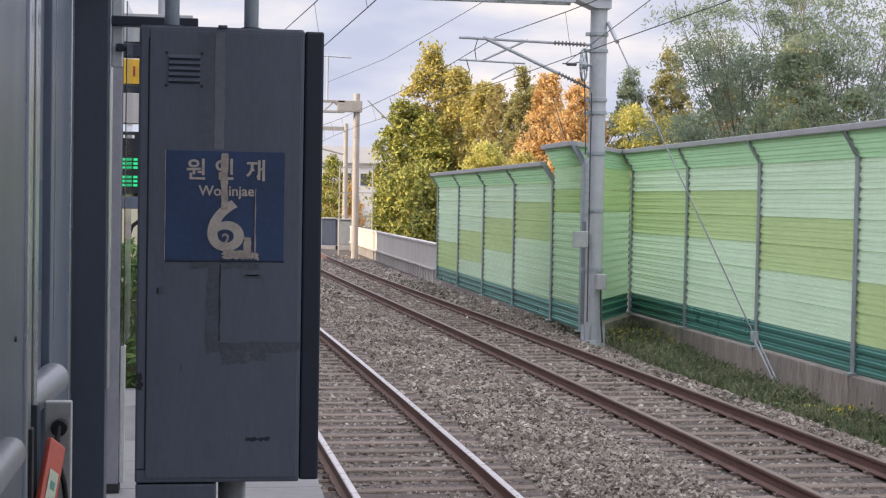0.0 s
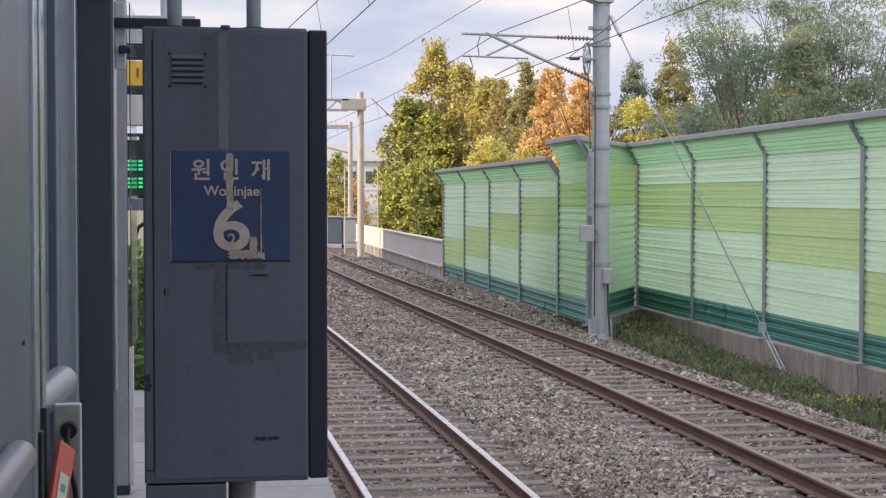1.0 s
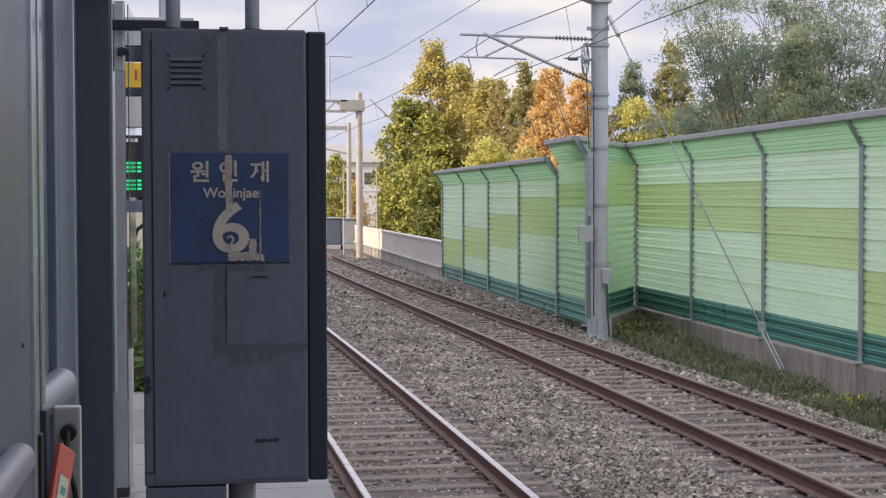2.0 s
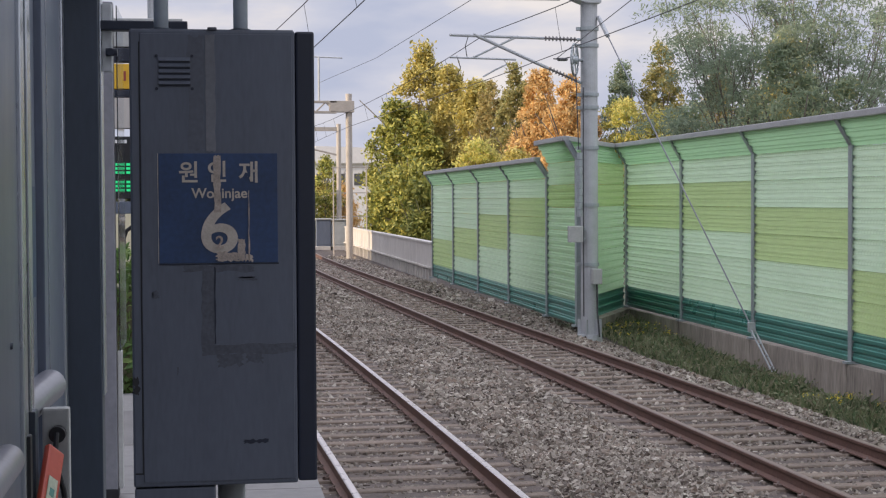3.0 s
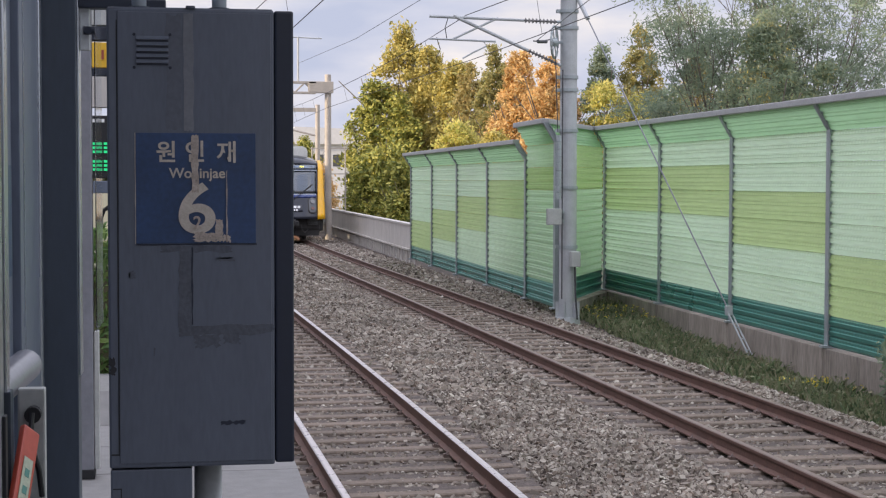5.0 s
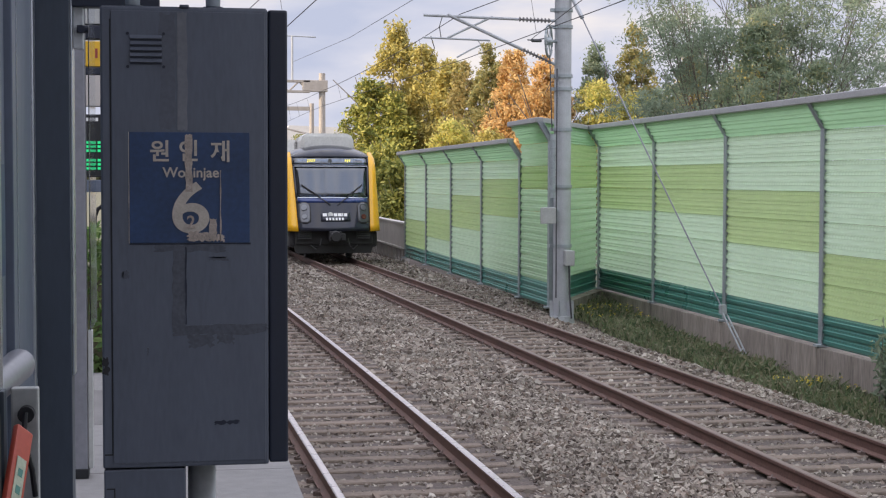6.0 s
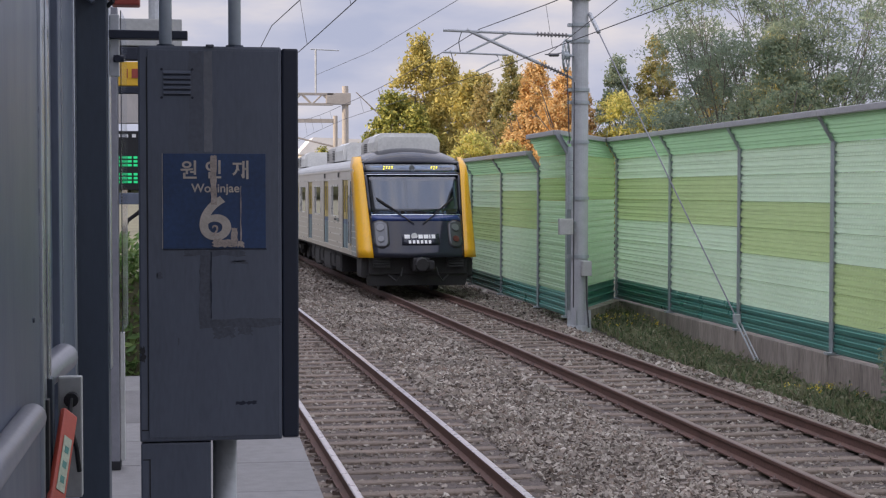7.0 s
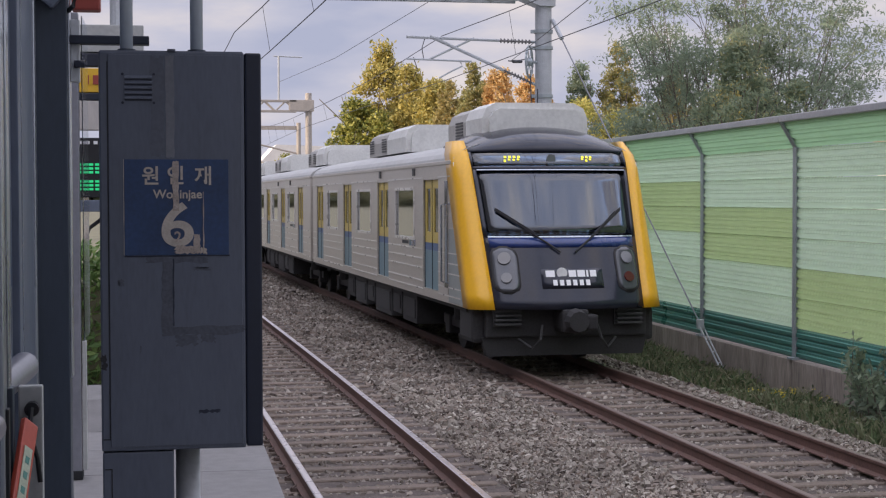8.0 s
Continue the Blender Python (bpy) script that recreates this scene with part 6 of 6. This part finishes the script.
# ---------- platform screen beside the camera ----------
def build_screen():
    t = thing("platform_screen", "grey painted steel platform screen with door frame and handrails", "platform screen", kind="structure")
    def P(name, mtl, *dims, bevel=0.004, label=""):
        bm = bmesh.new(); box(bm, *dims, bevel)
        return part(name, bm, mtl, t, label)
    P("panel", M_PSD, -0.56, -0.50, 1.6, 4.40, 0.0, 3.3)
    for y, z in ((4.20, 2.22), (4.20, 1.2), (3.4, 2.22)):
        bm = bmesh.new(); tube(bm, (-0.502, y, z), (-0.494, y, z), 0.011, 0.008, 12); part("screw", bm, M_PSD_DARK, t)
    P("edge_strip", M_ALU, -0.53, -0.488, 4.402, 4.485, 0.0, 3.3)
    P("seal", M_BLACK, -0.54, -0.505, 4.487, 4.560, 0.0, 3.3)
    P("edge_strip", M_ALU, -0.53, -0.488, 4.562, 4.645, 0.0, 3.3)
    P("door_panel", M_PSD, -0.56, -0.525, 4.65, 5.10, 0.0, 3.3)
    bm = bmesh.new(); box(bm, -0.524, -0.518, 4.67, 5.02, 1.28, 1.62); part("pane", bm, M_SIGN_BLUE, t, "dull blue pane")
    P("frame_post", M_PSD, -0.56, -0.50, 5.105, 5.735, 0.0, 3.3)
    bm = bmesh.new(); box(bm, -0.5005, -0.497, 5.20, 5.215, 0.0, 3.3); part("fold_line", bm, M_ALU, t)
    P("edge_strip", M_ALU, -0.54, -0.492, 5.738, 5.815, 0.0, 3.3)
    P("column", M_PSD_DARK, -0.56, -0.376, 5.87, 6.02, 0.0, 3.3)
    P("column_edge", M_ALU, -0.3755, -0.368, 5.90, 6.02, 0.86, 3.3, bevel=0.002)
    bm = bmesh.new(); box(bm, -0.54, -0.36, 5.815, 5.868, 2.36, 2.52, 0.01, Matrix.Translation((-0.44, 5.84, 2.44)) @ Matrix.Rotation(radians(40), 4, "Y") @ Matrix.Translation((0.44, -5.84, -2.44)))
    part("gusset", bm, M_PSD, t)
    for a, b, rad in (((-0.550, 4.62, 0.955), (-0.487, 5.08, 0.995), 0.050), ((-0.470, 2.2, 0.955), (-0.470, 3.86, 0.955), 0.040)):
        bm = bmesh.new()
        tube(bm, a, b, rad, seg=28, caps=False)
        for e in (a, b):
            bmesh.ops.create_uvsphere(bm, u_segments=24, v_segments=12, radius=rad, matrix=Matrix.Translation(e))
        r = part("handrail", bm, M_RAILING, t, smooth=True)
        for q in (0.3, 0.8):
            c = Vector(a).lerp(Vector(b), q)
            part("bracket", tube(bmesh.new(), (-0.53, c.y, c.z), tuple(c), 0.018, seg=10), M_PSD, r)
    P("latch_plate", M_BLACK, -0.50, -0.478, 4.43, 4.478, 0.2, 0.93)
    P("latch_plate", M_PSD_DARK, -0.50, -0.478, 4.56, 4.63, 0.3, 0.98)
    P("kick_panel", M_PSD, -0.50, -0.478, 4.66, 5.6, 0.02, 0.66)
    # red emergency handle
    h = thing("emergency_handle", "orange-red emergency handle with an instruction card", "handle")
    bm = bmesh.new(); box(bm, -0.478, -0.400, 4.74, 4.79, 0.56, 0.965, 0.006); part("back_plate", bm, M_BOXGREY, h, "pale grey back plate")
    bm = bmesh.new(); tube(bm, (-0.432, 4.70, 0.892), (-0.432, 4.74, 0.892), 0.024, seg=16); part("pivot", bm, M_BLACK, h)
    bm = bmesh.new(); sweep(bm, [(-0.432, 4.69, 0.90), (-0.434, 4.67, 0.85), (-0.428, 4.66, 0.80), (-0.412, 4.66, 0.74), (-0.404, 4.67, 0.66)], 0.008, 8); part("lever", bm, M_BLACK, h)
    head, foot = Vector((-0.434, 4.66, 0.855)), Vector((-0.470, 4.34, 0.50))
    up = (head - foot).normalized()
    back = Vector((-0.72, 0.69, 0.0))
    face = (back - up * up.dot(back)).normalized()
    tilt = Matrix.Translation(head) @ Matrix((face.cross(up), face, up)).transposed().to_4x4()
    bm = bmesh.new(); box(bm, -0.036, 0.032, -0.010, 0.010, -0.46, 0.0, 0.006, tilt); part("grip", bm, M_ORANGE, h)
    bm = bmesh.new(); box(bm, -0.020, 0.018, -0.0125, -0.0105, -0.30, -0.10, 0.0, tilt); part("card", bm, M_CARD, h)
    for k in range(3):
        bm = bmesh.new()
        box(bm, -0.010, 0.009, -0.0132, -0.0126, -0.27 + k * 0.055, -0.245 + k * 0.055, 0.0, tilt)
        part("card_writing", bm, M_DKGREEN, h)
    # second column with acrylic sheet further along
    c = thing("fence_post", "light grey steel post with a clear acrylic sheet", "post")
    bm = bmesh.new(); box(bm, -0.545, -0.468, 8.46, 8.56, 0.03, 2.62, 0.006); part("post", bm, M_RAILING, c)
    bm = bmesh.new(); box(bm, -0.55, -0.463, 8.45, 8.57, 0.0, 0.05, 0.004); part("foot", bm, M_BLACK, c)
    bm = bmesh.new(); box(bm, -0.452, -0.446, 8.47, 9.1, 0.78, 2.6, 0.001); part("sheet", bm, M_ACRYLIC, c, "clear acrylic sheet")
    bm = bmesh.new(); box(bm, -0.463, -0.440, 8.47, 8.55, 0.05, 0.78, 0.003); part("lower_bracket", bm, M_BOXGREY, c)
    # arm, red box and cable at the column head
    a = thing("equipment_arm", "dark steel arm with looped black cable on screen column", "bracket arm")
    bm = bmesh.new(); box(bm, -0.374, -0.055, 5.90, 5.97, 2.20, 2.235, 0.005); part("arm", bm, M_CAB_DARK, a)
    bm = bmesh.new(); sweep(bm, [(-0.362, 5.9, 2.62), (-0.340, 5.88, 2.52), (-0.338, 5.88, 2.40), (-0.352, 5.88, 2.345), (-0.372, 5.9, 2.33)], 0.010, 8); part("cable", bm, M_BLACK, a)
    bm = bmesh.new(); box(bm, -0.366, -0.33, 5.93, 5.98, 2.05, 2.30, 0.004); part("plate", bm, M_STEEL, a)
    bm = bmesh.new(); tube(bm, (-0.352, 5.92, 2.12), (-0.31, 5.92, 2.12), 0.015, seg=10); tube(bm, (-0.335, 5.9, 2.12), (-0.335, 5.94, 2.12), 0.014, 0.012, 10); part("clamp", bm, M_CAB_DARK, a)
    b = thing("alarm_box", "red-brown box hung on the screen column", "alarm box")
    bm = bmesh.new(); box(bm, -0.365, -0.25, 5.99, 6.09, 2.345, 2.50, 0.008); part("case", bm, M_RED, b)
    bm = bmesh.new(); box(bm, -0.376, -0.30, 6.0, 6.02, 2.44, 2.47); part("bracket", bm, M_POST, b)


def build_boards():
    """Indicator boards on their post beyond the screen."""
    t = thing("indicator_board", "dark indicator board with green lights and amber panel on post", "indicator board")
    bm = bmesh.new(); tube(bm, (-0.36, 12.05, -0.002), (-0.36, 12.05, 3.4), 0.05, seg=12); part("post", bm, M_STEEL, t)
    for name, mtl, z0, z1 in (("head_box", M_BOXGREY, 2.71, 2.92), ("hood", M_CAB_DARK, 2.60, 2.70), ("amber_panel", M_YPANEL, 2.40, 2.585), ("ledge", M_CAB_DARK, 2.34, 2.395),
                              ("camera_box", M_WALL_PALE, 2.11, 2.335), ("board", M_BLACK, 1.59, 2.05), ("tray", M_PSD, 1.48, 1.57)):
        bm = bmesh.new(); box(bm, -0.67, -0.15, 11.86, 12.0, z0, z1, 0.006); part(name, bm, mtl, t)
    for x in (-0.615, -0.535):
        bm = bmesh.new(); box(bm, x, x + 0.05, 11.850, 11.859, 2.46, 2.53); part("panel_writing", bm, M_RED, t)
    for z in (1.90, 1.79, 1.73, 1.65):
        for k in range(7):
            if z > 1.85:
                bm = bmesh.new(); box(bm, -0.655 + k * 0.06, -0.625 + k * 0.06, 11.852, 11.859, z + 0.10, z + 0.125); part("board_writing", bm, M_WHITE, t)
    for z in (1.835, 1.805, 1.775, 1.705, 1.675, 1.645):
        for k in range(10):
            bm = bmesh.new(); box(bm, -0.66 + k * 0.045, -0.63 + k * 0.045, 11.852, 11.859, z, z + 0.018); part("green_light", bm, M_LEDG, t)
    bm = bmesh.new(); sweep(bm, [(-0.42, 12.0, 1.49), (-0.50, 11.98, 1.41), (-0.58, 11.98, 1.35), (-0.60, 12.0, 1.23)], 0.016, 7); part("cable", bm, M_BLACK, t)
    b = thing("concrete_block", "pale concrete wedge block on the platform end", "concrete block")
    bm = bmesh.new(); prism(bm, [(10.3, 0.0), (11.4, 0.0), (11.4, 0.19), (10.55, 0.19)], "x", -0.62, -0.30); part("block", bm, M_CONC, b)


build_platform()
build_shade_blocks()
build_barriers()
build_footing()
build_far_wall()
build_mast()
build_far_gantry()
build_wires()
build_far_things()
build_cabinet()
build_screen()
build_boards()
build_hedge()
build_trees()
build_hills()
build_weeds()
LEAD = build_car("train_lead_car", "silver commuter train lead car with yellow and black cab front", True)
SECOND = build_car("train_car", "silver commuter train middle car with yellow doors", False)
THIRD = copy_thing(SECOND, Matrix())
build_track(MID_NEAR, RAILS_NEAR, M_RAIL_TOP, "railway track with polished rail heads on concrete sleepers")
build_track(MID_FAR, RAILS_FAR, M_RAIL_TOP_DULL, "railway track with rusty brown rails on concrete sleepers")
scatter_ballast()

# where the cab's lower corner stands along the line, by the second
RUN = [(0.0, 167.0), (1.0, 146.4), (2.0, 126.8), (3.0, 108.0), (4.0, 90.0), (4.5, 80.9), (5.0, 71.6), (5.5, 62.1), (5.8, 56.4), (6.0, 53.1),
       (6.25, 51.2), (6.5, 49.0), (6.75, 45.0), (7.0, 40.7), (7.25, 36.5), (7.5, 32.3), (7.75, 28.0), (8.0, 23.6)]


def car_pose(s, length):
    """A car on its two bogies with its front end at s along the line."""
    a, b = s + 2.9, s + length - 2.9
    xa, xb = MID_FAR + trk(a), MID_FAR + trk(b)
    ang = math.atan2(xb - xa, b - a)
    return pose(xa - math.tan(ang) * 2.9, s, ZR, 0, 0, -math.degrees(ang))


def motions():
    for car, off in ((LEAD, -0.5), (SECOND, -0.5 + 20.1), (THIRD, -0.5 + 40.2)):
        walk(car, [(t, car_pose(s + off, LENGTH)) for t, s in RUN])


motions()
